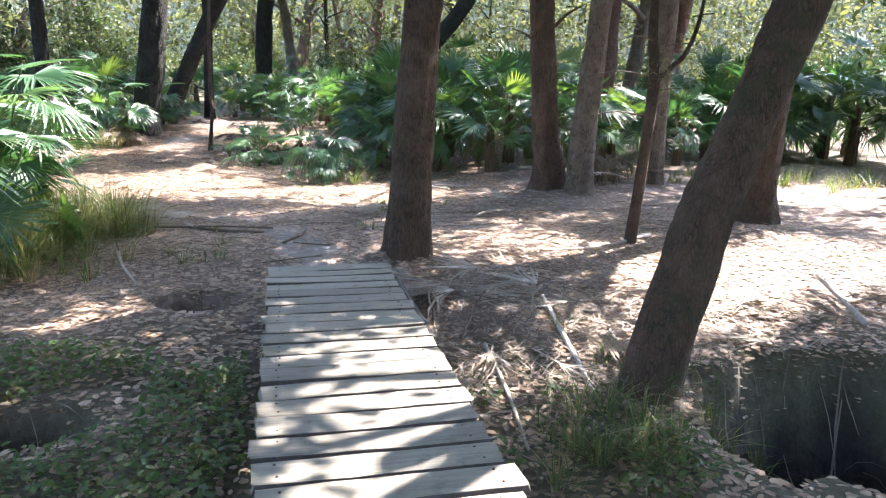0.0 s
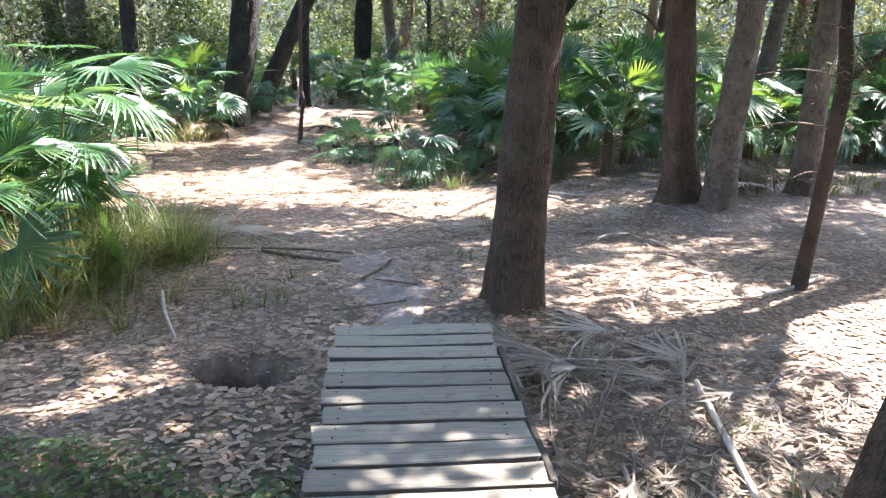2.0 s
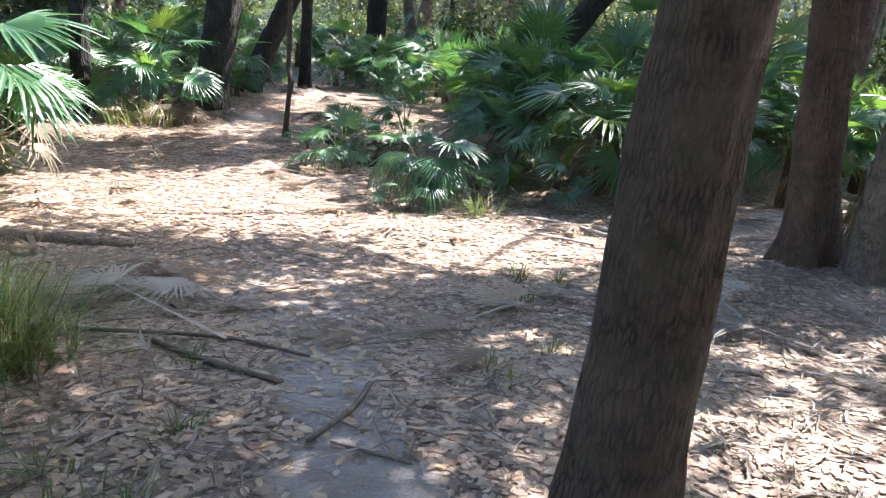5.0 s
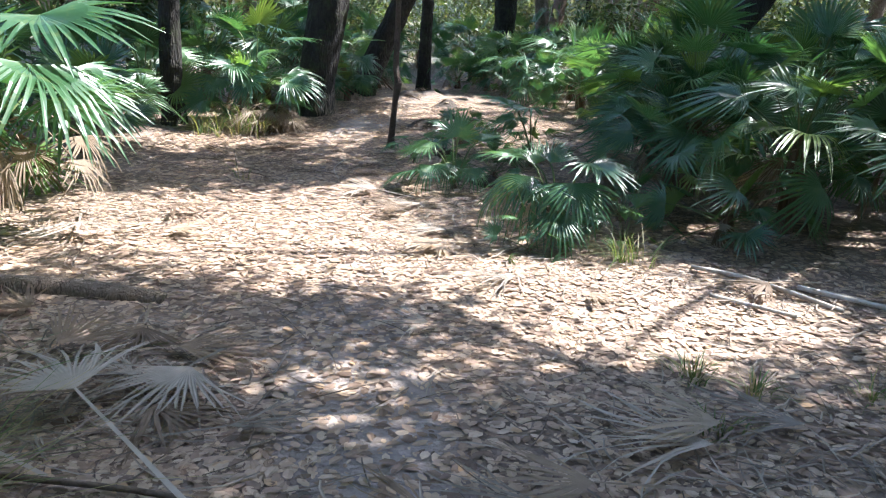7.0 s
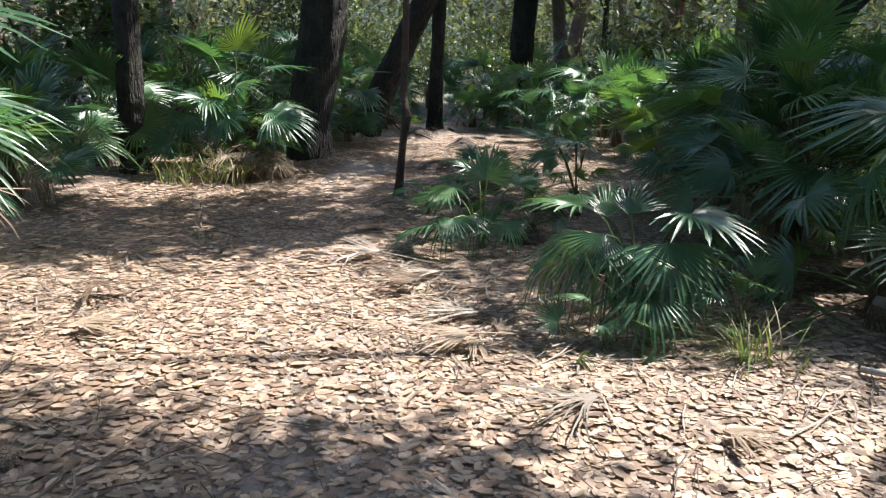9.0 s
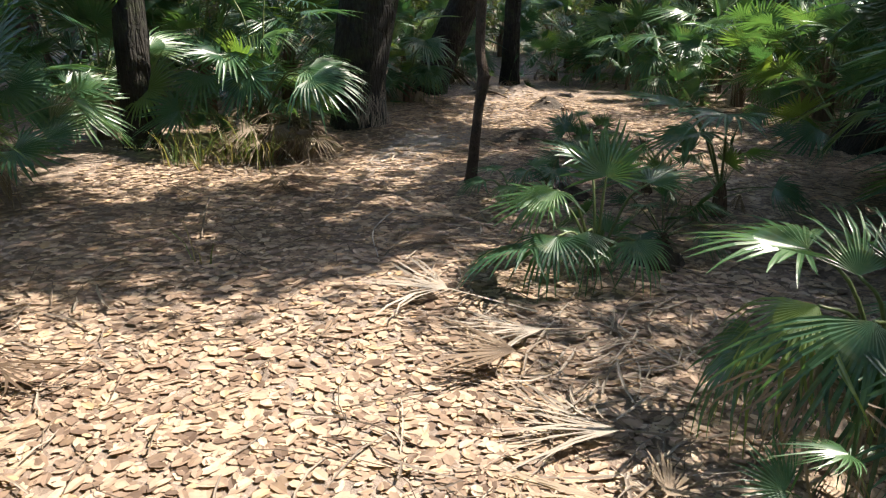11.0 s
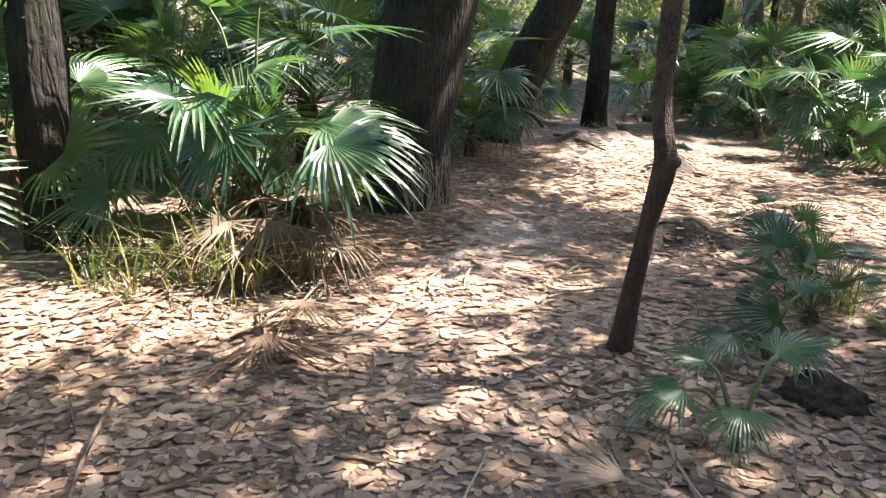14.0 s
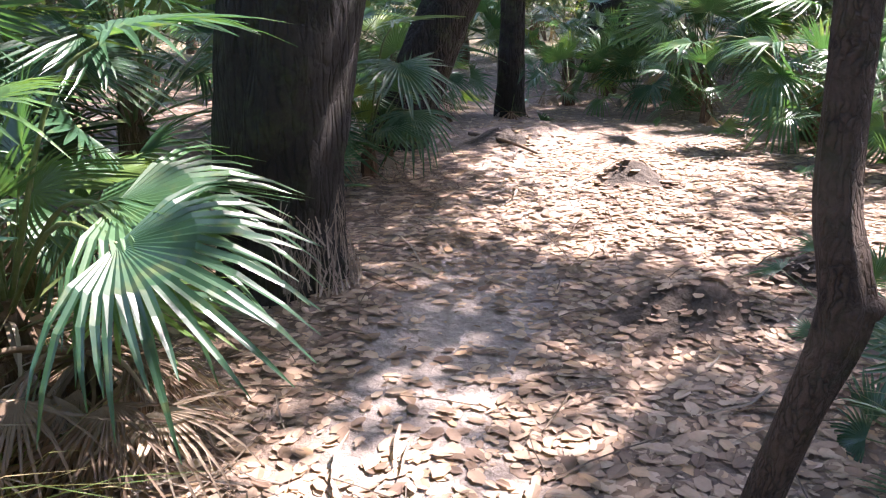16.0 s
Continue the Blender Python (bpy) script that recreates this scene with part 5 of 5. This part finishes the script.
def build_backdrop():
    """A ring of far forest, plain and uneven along its top."""
    n, R = 240, 64.0
    a = np.linspace(0, 2 * np.pi, n, endpoint=False)
    tops = 9 + 4 * value_noise(a * 20, a * 0, 1.0, 81) + 2.5 * value_noise(a * 70, a * 0, 1.0, 82)
    rows = [np.stack([1 + R * np.sin(a), 12 + R * np.cos(a), np.full(n, -2.0)], 1)]
    for u in (0.35, 0.7, 1.0):
        rr = R + 3 * value_noise(a * 30, a * 0 + u, 1.0, 83) + 2 * u
        rows.append(np.stack([1 + rr * np.sin(a), 12 + rr * np.cos(a), tops * u], 1))
    V = np.concatenate(rows)
    j = np.arange(n)
    F = np.concatenate([np.stack([k * n + j, k * n + (j + 1) % n, (k + 1) * n + (j + 1) % n, (k + 1) * n + j], 1) for k in range(3)])
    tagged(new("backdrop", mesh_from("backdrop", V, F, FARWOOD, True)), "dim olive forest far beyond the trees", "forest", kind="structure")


build_backdrop()


# ---- grass and weeds ----
def blades(n, x, y, rx, ry, lo, hi, width, r, lean=0.5):
    """Arching grass blades: three stacked quads each."""
    hubs = max(3, n // 32)
    hx, hy = x + r.normal(0, rx, hubs), y + r.normal(0, ry, hubs)
    pick = r.integers(0, hubs, n)
    a = r.uniform(0, 2 * np.pi, n)
    spread_r = np.abs(r.normal(0, 0.07, n))
    px, py = hx[pick] + np.cos(a) * spread_r, hy[pick] + np.sin(a) * spread_r
    base = np.stack([px, py, ground_z(px, py) - 0.01], 1)
    a = a + r.normal(0, 0.5, n)
    out = np.stack([np.cos(a), np.sin(a), np.zeros(n)], 1)
    side = np.stack([-np.sin(a), np.cos(a), np.zeros(n)], 1)
    H, k = r.uniform(lo, hi, n)[:, None], np.abs(r.normal(lean, 0.5, n))[:, None]
    rows = []
    for u, w in ((0, 1), (0.4, 0.9), (0.75, 0.6), (1, 0.08)):
        c = base + out * H * k * u ** 1.7 + np.array([0, 0, 1.0]) * H * (u - 0.35 * k * u * u)
        rows += [c - side * width * w, c + side * width * w]
    V = np.stack(rows, 1).reshape(-1, 3)
    q = np.arange(n)[:, None] * 8
    F = np.concatenate([q + np.array([[i, i + 1, i + 3, i + 2]]) for i in (0, 2, 4)])
    return V, F


def grass_tuft(x, y, n, rx, ry, lo, hi, seed, label, width=0.0042, lean=0.85):
    r = np.random.default_rng(seed)
    V, F = blades(int(n * 1.6), x, y, rx, ry, lo, hi, width, r, lean)
    o = np.array([x, y, gz(x, y)])
    ob = new("grass_tuft", mesh_from("grass_tuft", V - o, F, GRASS))
    ob.location = o
    tagged(ob, label, "grass", kind="stuff")


TUFTS = [(-1.7, 8.35, 520, 0.22, 0.18, 0.35, 0.75), (-2.25, 7.7, 520, 0.24, 0.22, 0.35, 0.8), (-1.5, 8.9, 110, 0.2, 0.18, 0.12, 0.3), (-2.6, 8.8, 420, 0.3, 0.25, 0.35, 0.8), (-2.3, 6.95, 300, 0.2, 0.2, 0.3, 0.65), (-1.9, 7.3, 260, 0.3, 0.25, 0.2, 0.5), (-0.7, 7.4, 120, 0.35, 0.4, 0.05, 0.16),
         (-3.25, 16.8, 45, 0.12, 0.08, 0.3, 0.6), (-3.5, 16.8, 60, 0.16, 0.1, 0.3, 0.65), (-3.8, 16.7, 35, 0.2, 0.12, 0.25, 0.5), (1.45, 12.65, 45, 0.1, 0.08, 0.2, 0.42), (-2.49, 14.57, 3, 0.02, 0.02, 0.2, 0.3),
         (2.2, 3.9, 260, 0.3, 0.25, 0.12, 0.35), (2.9, 4.0, 160, 0.3, 0.3, 0.12, 0.3), (1.65, 3.6, 140, 0.3, 0.3, 0.1, 0.28), (2.6, 4.9, 60, 0.3, 0.2, 0.08, 0.2), (0.9, 8.6, 60, 0.4, 0.3, 0.05, 0.14), (1.7, 10.4, 110, 0.5, 0.3, 0.06, 0.18),
         (-0.2, 17.6, 60, 0.12, 0.1, 0.2, 0.4), (10, 11.5, 500, 1.6, 0.6, 0.15, 0.4), (7.5, 12.2, 260, 0.9, 0.4, 0.1, 0.3)]
for k, (x, y, n, rx, ry, lo, hi) in enumerate(TUFTS):
    grass_tuft(x, y, n, rx, ry, lo, hi, 500 + k, "tuft of long green and straw-coloured grass" if hi > 0.38 else "patch of short sparse green grass")


def build_weeds():
    r = np.random.default_rng(61)
    n = 52000
    x, y = r.uniform(-5.0, 5.2, n), r.uniform(1.8, 5.6, n)
    keep = (value_noise(x, y, 0.5, 71) > 0.45) & (np.abs(x - 0.42) > 0.6) & (y + 0.6 * value_noise(x, y, 0.7, 72) < 5.4)
    for hx, hy, q, d in HOLES[:3]:
        keep &= np.hypot((x - hx) / q, (y - hy + 0.15 * q) / (0.75 * q)) > 1.35
    keep &= r.uniform(0, 1, n) < smooth01(0.0, 1.6, np.minimum(x + 5.0, 5.2 - x) + (value_noise(x, y, 0.8, 74) - 0.5)) * smooth01(0.0, 0.9, y - 1.8)
    keep &= ~((x > 0.9) & (y > 4.2)) & ~((x > 0.9) & (x < 1.9) & (value_noise(x, y, 0.3, 73) > 0.4))
    x, y = x[keep], y[keep]
    P = np.stack([x, y, ground_z(x, y) + r.uniform(0.015, 0.12, len(x))], 1)
    L = r.uniform(0.025, 0.065, len(x))
    V, F = leaf_cloud(P, L, L * 0.55, 0.5, r.uniform(-0.05, 0.15, len(x)), r)
    tagged(new("ground_weeds", mesh_from("ground_weeds", V, F, WEED)), "low green weeds on damp ditch soil", "weeds", kind="stuff")


build_weeds()


# ---- fallen fronds, sticks, dark humps ----
def fallen(x, y, az, size, kind, label, tilt=0.0, up=0.05):
    ob = new("fallen_frond")
    ob.matrix_basis = Matrix.Translation((x, y, gz(x, y) + up)) @ pose(0, 0, 0, 0, tilt, az) @ pose(0, 0, 0, 0, 0, 0) @ Matrix.Diagonal((size, size, size * 0.55, 1))
    part("leaf_blade", FLAT[kind][0], ob)
    part("petiole", FLAT[kind][1], ob)
    tagged(ob, label, "dead frond", "fallen palm fronds")


GREYF, BROWNF = "bleached grey palm frond fallen on the ground", "dry brown palm frond fallen on the ground"
FALLEN = [(1.65, 5.85, 150, 1.0, 0), (2.1, 5.75, 175, 1.1, 0), (2.45, 5.45, 120, 0.9, 0), (1.95, 5.35, 70, 0.8, 2), (2.6, 5.6, 200, 0.8, 2), (1.35, 5.25, 100, 0.8, 2), (1.75, 4.75, 285, 0.8, 2), (1.2, 4.6, 260, 0.7, 2), (2.3, 6.2, 165, 0.9, 0), (3.3, 8.9, 140, 0.9, 0), (0.6, 8.9, 175, 0.7, 1), (1.4, 8.6, 185, 0.8, 1), (1.9, 5.95, 190, 1.0, 0), (2.3, 5.55, 160, 0.9, 2), (1.75, 5.4, 120, 0.9, 2), (2.5, 5.9, 20, 0.8, 2), (1.55, 5.0, 250, 0.8, 2), (2.05, 5.1, 300, 0.9, 1), (1.4, 5.6, 140, 0.9, 1),
          (-0.48, 8.7, 141, 1.0, 3), (-1.02, 10.25, 258, 1.0, 4), (-1.75, 10.9, 290, 0.8, 1), (-1.5, 9.7, 200, 0.9, 1), (-1.2, 8.95, 160, 0.8, 0), (-0.95, 9.35, 20, 0.7, 2), (-0.75, 8.3, 120, 0.45, 2), (1.75, 9.65, 182, 1.0, 5), (2.2, 9.9, 172, 0.9, 5), (0.95, 9.15, 190, 0.8, 5), (0.2, 13.2, 183, 0.9, 5), (-0.2, 14.1, 205, 0.8, 5), (0.75, 12.15, 215, 0.8, 5), (-1.9, 9.6, 80, 0.9, 1), (-1.1, 9.75, 150, 0.7, 2), (-1.9, 10.4, 160, 0.9, 1),
          (1.9, 9.75, 176, 0.9, 1), (1.3, 9.3, 188, 0.9, 1), (0.3, 10.95, 180, 0.5, 0), (0.85, 11.9, 320, 0.5, 1), (-0.1, 12.6, 60, 0.5, 1), (-0.15, 13.7, 186, 0.8, 1), (-0.9, 15.6, 165, 0.6, 1),
          (-0.75, 15.35, 190, 0.8, 1), (-0.5, 14.25, 172, 0.8, 0), (0.2, 12.85, 205, 0.75, 1), (0.05, 13.0, 240, 0.6, 1), (1.15, 5.6, 200, 0.7, 2), (1.5, 5.75, 60, 0.7, 2), (3.0, 4.75, 60, 0.8, 0), (3.5, 4.6, 110, 0.8, 2), (-2.9, 16.6, 300, 0.8, 1), (-2.75, 17.0, 280, 0.8, 1), (-3.2, 12.6, 300, 0.9, 0), (-2.9, 13.2, 330, 0.8, 1), (-2.6, 12.2, 20, 0.7, 1), (-1.5, 6.9, 290, 0.5, 0), (3.6, 9.6, 150, 0.9, 0), (4.6, 9.2, 40, 0.8, 1), (3.0, 9.9, 200, 0.7, 1), (2.7, 12.3, 210, 0.8, 1), (-2.3, 19.6, 300, 0.7, 1), (-2.2, 20.6, 260, 0.6, 1), (-1.75, 10.1, 20, 1.0, 1), (-1.45, 9.9, 320, 0.9, 1), (3.9, 9.3, 100, 0.7, 2), (4.9, 8.7, 200, 0.7, 1), (2.9, 8.6, 330, 0.6, 2), (5.2, 5.0, 80, 0.9, 2), (4.4, 5.0, 130, 0.9, 0), (3.9, 4.6, 160, 0.8, 2), (5.6, 5.6, 200, 0.8, 2)]
for k, (x, y, az, s, kind) in enumerate(FALLEN):
    fallen(x, y, az, s, kind, BROWNF if kind in (1, 5) else GREYF, tilt=random.uniform(-9, -1), up=0.09 if kind in (3, 4) else 0.04)


def stick(pts, mat, label, sides=7):
    (x0, y0, *_) = pts[0]
    z0 = gz(x0, y0)
    rel = [(x - x0, y - y0, gz(x, y) - z0 + h + r * 0.6, r) for x, y, h, r in pts]
    ob = new("stick", tube_mesh("stick", rel, 14, sides, mat, 0.12))
    ob.location = (x0, y0, z0)
    tagged(ob, label, "stick", "fallen sticks")


PALE, DARK = "pale bleached stick lying on leaf litter", "thin brown twig lying on leaf litter"
STICKS = [([(-1.64, 15.74, 0.03, 0.004), (-1.66, 15.3, 0.02, 0.005), (-1.5, 14.85, 0.01, 0.004)], 1), ([(-3.0, 15.65, 0.05, 0.007), (-2.85, 15.3, 0.06, 0.008), (-2.7, 14.95, 0.01, 0.007)], 0), ([(0.35, 8.2, 0.02, 0.014), (0.28, 7.9, 0.02, 0.016), (0.1, 7.6, 0.01, 0.012)], 0), ([(1.9, 12.55, 0.03, 0.018), (2.3, 12.3, 0.03, 0.02), (2.75, 11.75, 0.01, 0.016)], 1), ([(1.35, 5.9, 0.02, 0.01), (1.2, 5.5, 0.03, 0.011), (1.12, 5.0, 0.01, 0.009)], 0), ([(2.13, 5.62, 0.05, 0.016), (2.05, 4.95, 0.03, 0.019), (1.98, 4.25, 0.02, 0.016)], 1), ([(1.45, 4.9, 0.02, 0.014), (1.42, 4.3, 0.02, 0.014), (1.38, 3.7, 0.01, 0.01)], 1), ([(4.75, 5.7, 0.12, 0.022), (4.68, 5.3, 0.06, 0.022), (4.6, 4.9, 0.02, 0.028)], 1),
          ([(1.3, 5.0, 0.02, 0.012), (1.55, 5.5, 0.06, 0.012), (1.7, 5.8, 0.05, 0.008)], 0), ([(2.6, 7.0, 0.01, 0.012), (3.3, 7.15, 0.02, 0.012), (4.1, 7.6, 0.02, 0.02)], 1), ([(-0.9, 8.75, 0.03, 0.018), (-0.5, 8.45, 0.02, 0.02), (-0.1, 8.2, 0.01, 0.017)], 0),
          ([(0.98, 6.25, 0.02, 0.02), (1.03, 5.9, 0.03, 0.022), (1.06, 5.6, 0.02, 0.016)], 1), ([(-1.36, 7.1, 0.12, 0.012), (-1.27, 6.8, 0.06, 0.014), (-1.10, 6.4, 0.02, 0.006)], 1), ([(1.9, 11.9, 0.02, 0.015), (2.4, 11.6, 0.02, 0.015)], 1), ([(2.6, 12.2, 0.02, 0.02), (3.1, 11.7, 0.02, 0.02)], 1),
          ([(-2.1, 22.3, 0.02, 0.018), (-1.75, 21.8, 0.03, 0.018), (-1.5, 21.5, 0.02, 0.012)], 0), ([(0.2, 7.6, 0.01, 0.008), (0.55, 7.45, 0.01, 0.008)], 0), ([(-0.1, 6.9, 0.01, 0.006), (0.45, 7.05, 0.015, 0.006)], 0),
          ([(-1.8, 8.9, 0.05, 0.015), (-0.6, 8.9, 0.03, 0.012), (0.0, 8.6, 0.02, 0.01)], 0)]
for pts, pale in STICKS:
    stick(pts, STICK if pale else TWIG, PALE if pale else DARK)


def strew_twigs():
    r = np.random.default_rng(91)
    Vs, Fs, o = [], [], 0
    for k in range(1500):
        x, y = r.uniform(-3.5, 5), r.uniform(4.5, 21)
        if sand_cover(x, y) > 0.5 and r.uniform() < 0.7:
            continue
        a, ln, w = r.uniform(0, 6.28), r.uniform(0.08, 0.45), r.uniform(0.0015, 0.004)
        x2, y2 = x + math.cos(a) * ln, y + math.sin(a) * ln
        xm, ym = (x + x2) / 2 + r.normal(0, 0.02), (y + y2) / 2 + r.normal(0, 0.02)
        V, F, tri = tube([(x, y, gz(x, y) + 0.02, w), (xm, ym, gz(xm, ym) + 0.035, w), (x2, y2, gz(x2, y2) + 0.025, w * 0.6)], 4, 4)
        Vs.append(V)
        Fs.append(F + o)
        o += len(V)
    tagged(new("twigs", mesh_from("twigs", np.concatenate(Vs), np.concatenate(Fs), TWIG)), "thin twigs and stalks strewn over leaf litter", "twigs", kind="stuff")


strew_twigs()


def strew_scraps():
    """Loose dry frond blades, thickest where fronds have fallen."""
    r = np.random.default_rng(95)
    P, A = [], []
    for x, y, rx, ry, n in ((1.8, 5.5, 0.5, 0.5, 420), (1.5, 4.5, 0.35, 0.6, 220), (-0.9, 4.5, 0.6, 0.4, 50), (2.7, 5.2, 0.6, 0.4, 200), (3.6, 5.0, 0.9, 0.4, 160), (-1.4, 9.6, 0.5, 0.6, 140), (-3.0, 12.6, 0.4, 0.7, 180), (0.4, 12.7, 0.7, 0.2, 120), (-0.1, 13.9, 0.35, 0.35, 140), (1.7, 9.6, 0.6, 0.3, 110), (3.4, 9.6, 1.3, 0.9, 620), (4.6, 8.4, 1.2, 0.8, 420), (-1.6, 9.9, 0.4, 0.5, 160), (-0.6, 7.6, 0.5, 0.8, 120), (2.6, 12.2, 1.2, 0.3, 140),
                            (-3.0, 16.9, 0.35, 0.25, 130), (-0.9, 15.2, 0.25, 0.5, 60), (5.1, 11.6, 0.5, 0.35, 260), (0.5, 18.6, 0.8, 1.0, 110), (-2.3, 20.6, 0.4, 0.9, 100), (0.7, 21.4, 0.5, 0.4, 90), (-1.6, 7.4, 0.7, 0.6, 130), (2.4, 7.8, 1.4, 0.8, 380)):
        P.append(np.stack([r.normal(x, rx, n), r.normal(y, ry, n)], 1))
    P = np.concatenate(P)
    P = P[(np.abs(P[:, 0] - 0.42) > 0.6) | (P[:, 1] > 6.4)]
    n = len(P)
    a, ln, w = r.uniform(0, 6.283, n), r.uniform(0.10, 0.45, n), r.uniform(0.003, 0.008, n)
    u = np.stack([np.cos(a), np.sin(a)], 1)
    s = np.stack([-np.sin(a), np.cos(a)], 1)
    bend = r.normal(0, 0.08, n)
    rows = []
    for t, k in ((-0.5, 0.6), (-0.15, 1.0), (0.2, 0.9), (0.5, 0.05)):
        c = P + u * (ln * t)[:, None] + s * (bend * ln * (1 - 4 * t * t))[:, None]
        h = ground_z(c[:, 0], c[:, 1]) + 0.018 + np.abs(r.normal(0, 0.012, n))
        for side in (-1, 0, 1):
            q = c + s * (w * k * side)[:, None]
            rows.append(np.column_stack([q, h + (0.35 * w * k if side else 0)]))
    V = np.stack(rows, 1).reshape(-1, 3)
    k = np.arange(n)[:, None] * 12
    F = np.concatenate([k + np.array([[i, i + 1, i + 4, i + 3]]) for i in (0, 1, 3, 4, 6, 7)])
    tagged(new("frond_scraps", mesh_from("frond_scraps", V, F, SCRAP)), "dry straw-coloured palm frond scraps on the ground", "frond scraps", kind="stuff")


strew_scraps()


def dark_hump(x, y, rx, ry, h, seed, label):
    bm = bmesh.new()
    bmesh.ops.create_icosphere(bm, subdivisions=4, radius=1)
    for v in bm.verts:
        k = 1 + 0.35 * noise.noise(v.co * 2.5 + Vector((seed, 0, 0))) + 0.15 * noise.noise(v.co * 7 + Vector((seed, 3, 0)))
        v.co = Vector((v.co.x * rx * k, v.co.y * ry * k, v.co.z * h * k))
    me = bpy.data.meshes.new("dark_hump")
    bm.to_mesh(me)
    bm.free()
    me.polygons.foreach_set("use_smooth", np.full(len(me.polygons), True))
    me.materials.append(HOLLOW_SHADE)
    ob = new("dark_hump", me)
    ob.location = (x, y, gz(x, y))
    tagged(ob, label, "stump")


palmetto(5.15, 11.6, 0.75, 0, 30, 260, "heap of withered brown palm fronds between trees", rise=2.4)
palmetto(5.6, 11.9, 0.65, 0, 22, 261, "heap of withered brown palm fronds between trees", rise=2.2)
for k, (x, y, az) in enumerate(((5.0, 11.4, 30), (5.4, 11.3, 150), (5.2, 11.8, 260), (5.6, 11.7, 340), (4.9, 11.8, 200), (5.3, 11.3, 80))):
    fallen(x, y, az, 0.9, 1 if k % 2 else 0, BROWNF if k % 2 else GREYF, tilt=-4, up=0.2)
# dark humps put where hollows lie in shade; their colour is that shade
dark_hump(0.14, 15.2, 0.17, 0.14, 0.10, 8, "dark hump standing for a shaded hollow under fronds")
dark_hump(-0.45, 16.5, 0.16, 0.13, 0.10, 9, "dark hump standing for a shaded hollow beside the path")


def build_log():
    """A short grey log, half sunk in the litter at the path's edge."""
    pts = [(-3.7, 10.75, 0.0, 0.075), (-3.0, 10.9, 0.02, 0.08), (-2.3, 11.02, 0.02, 0.075), (-1.75, 11.08, -0.01, 0.06)]
    z0 = gz(*pts[0][:2])
    ob = new("fallen_log", tube_mesh("fallen_log", [(x - pts[0][0], y - pts[0][1], gz(x, y) - z0 + h, r) for x, y, h, r in pts], 30, 14, BARK_GREY, 0.16))
    ob.location = (*pts[0][:2], z0)
    tagged(ob, "grey-brown fallen log half sunk in leaf litter", "log")


build_log()
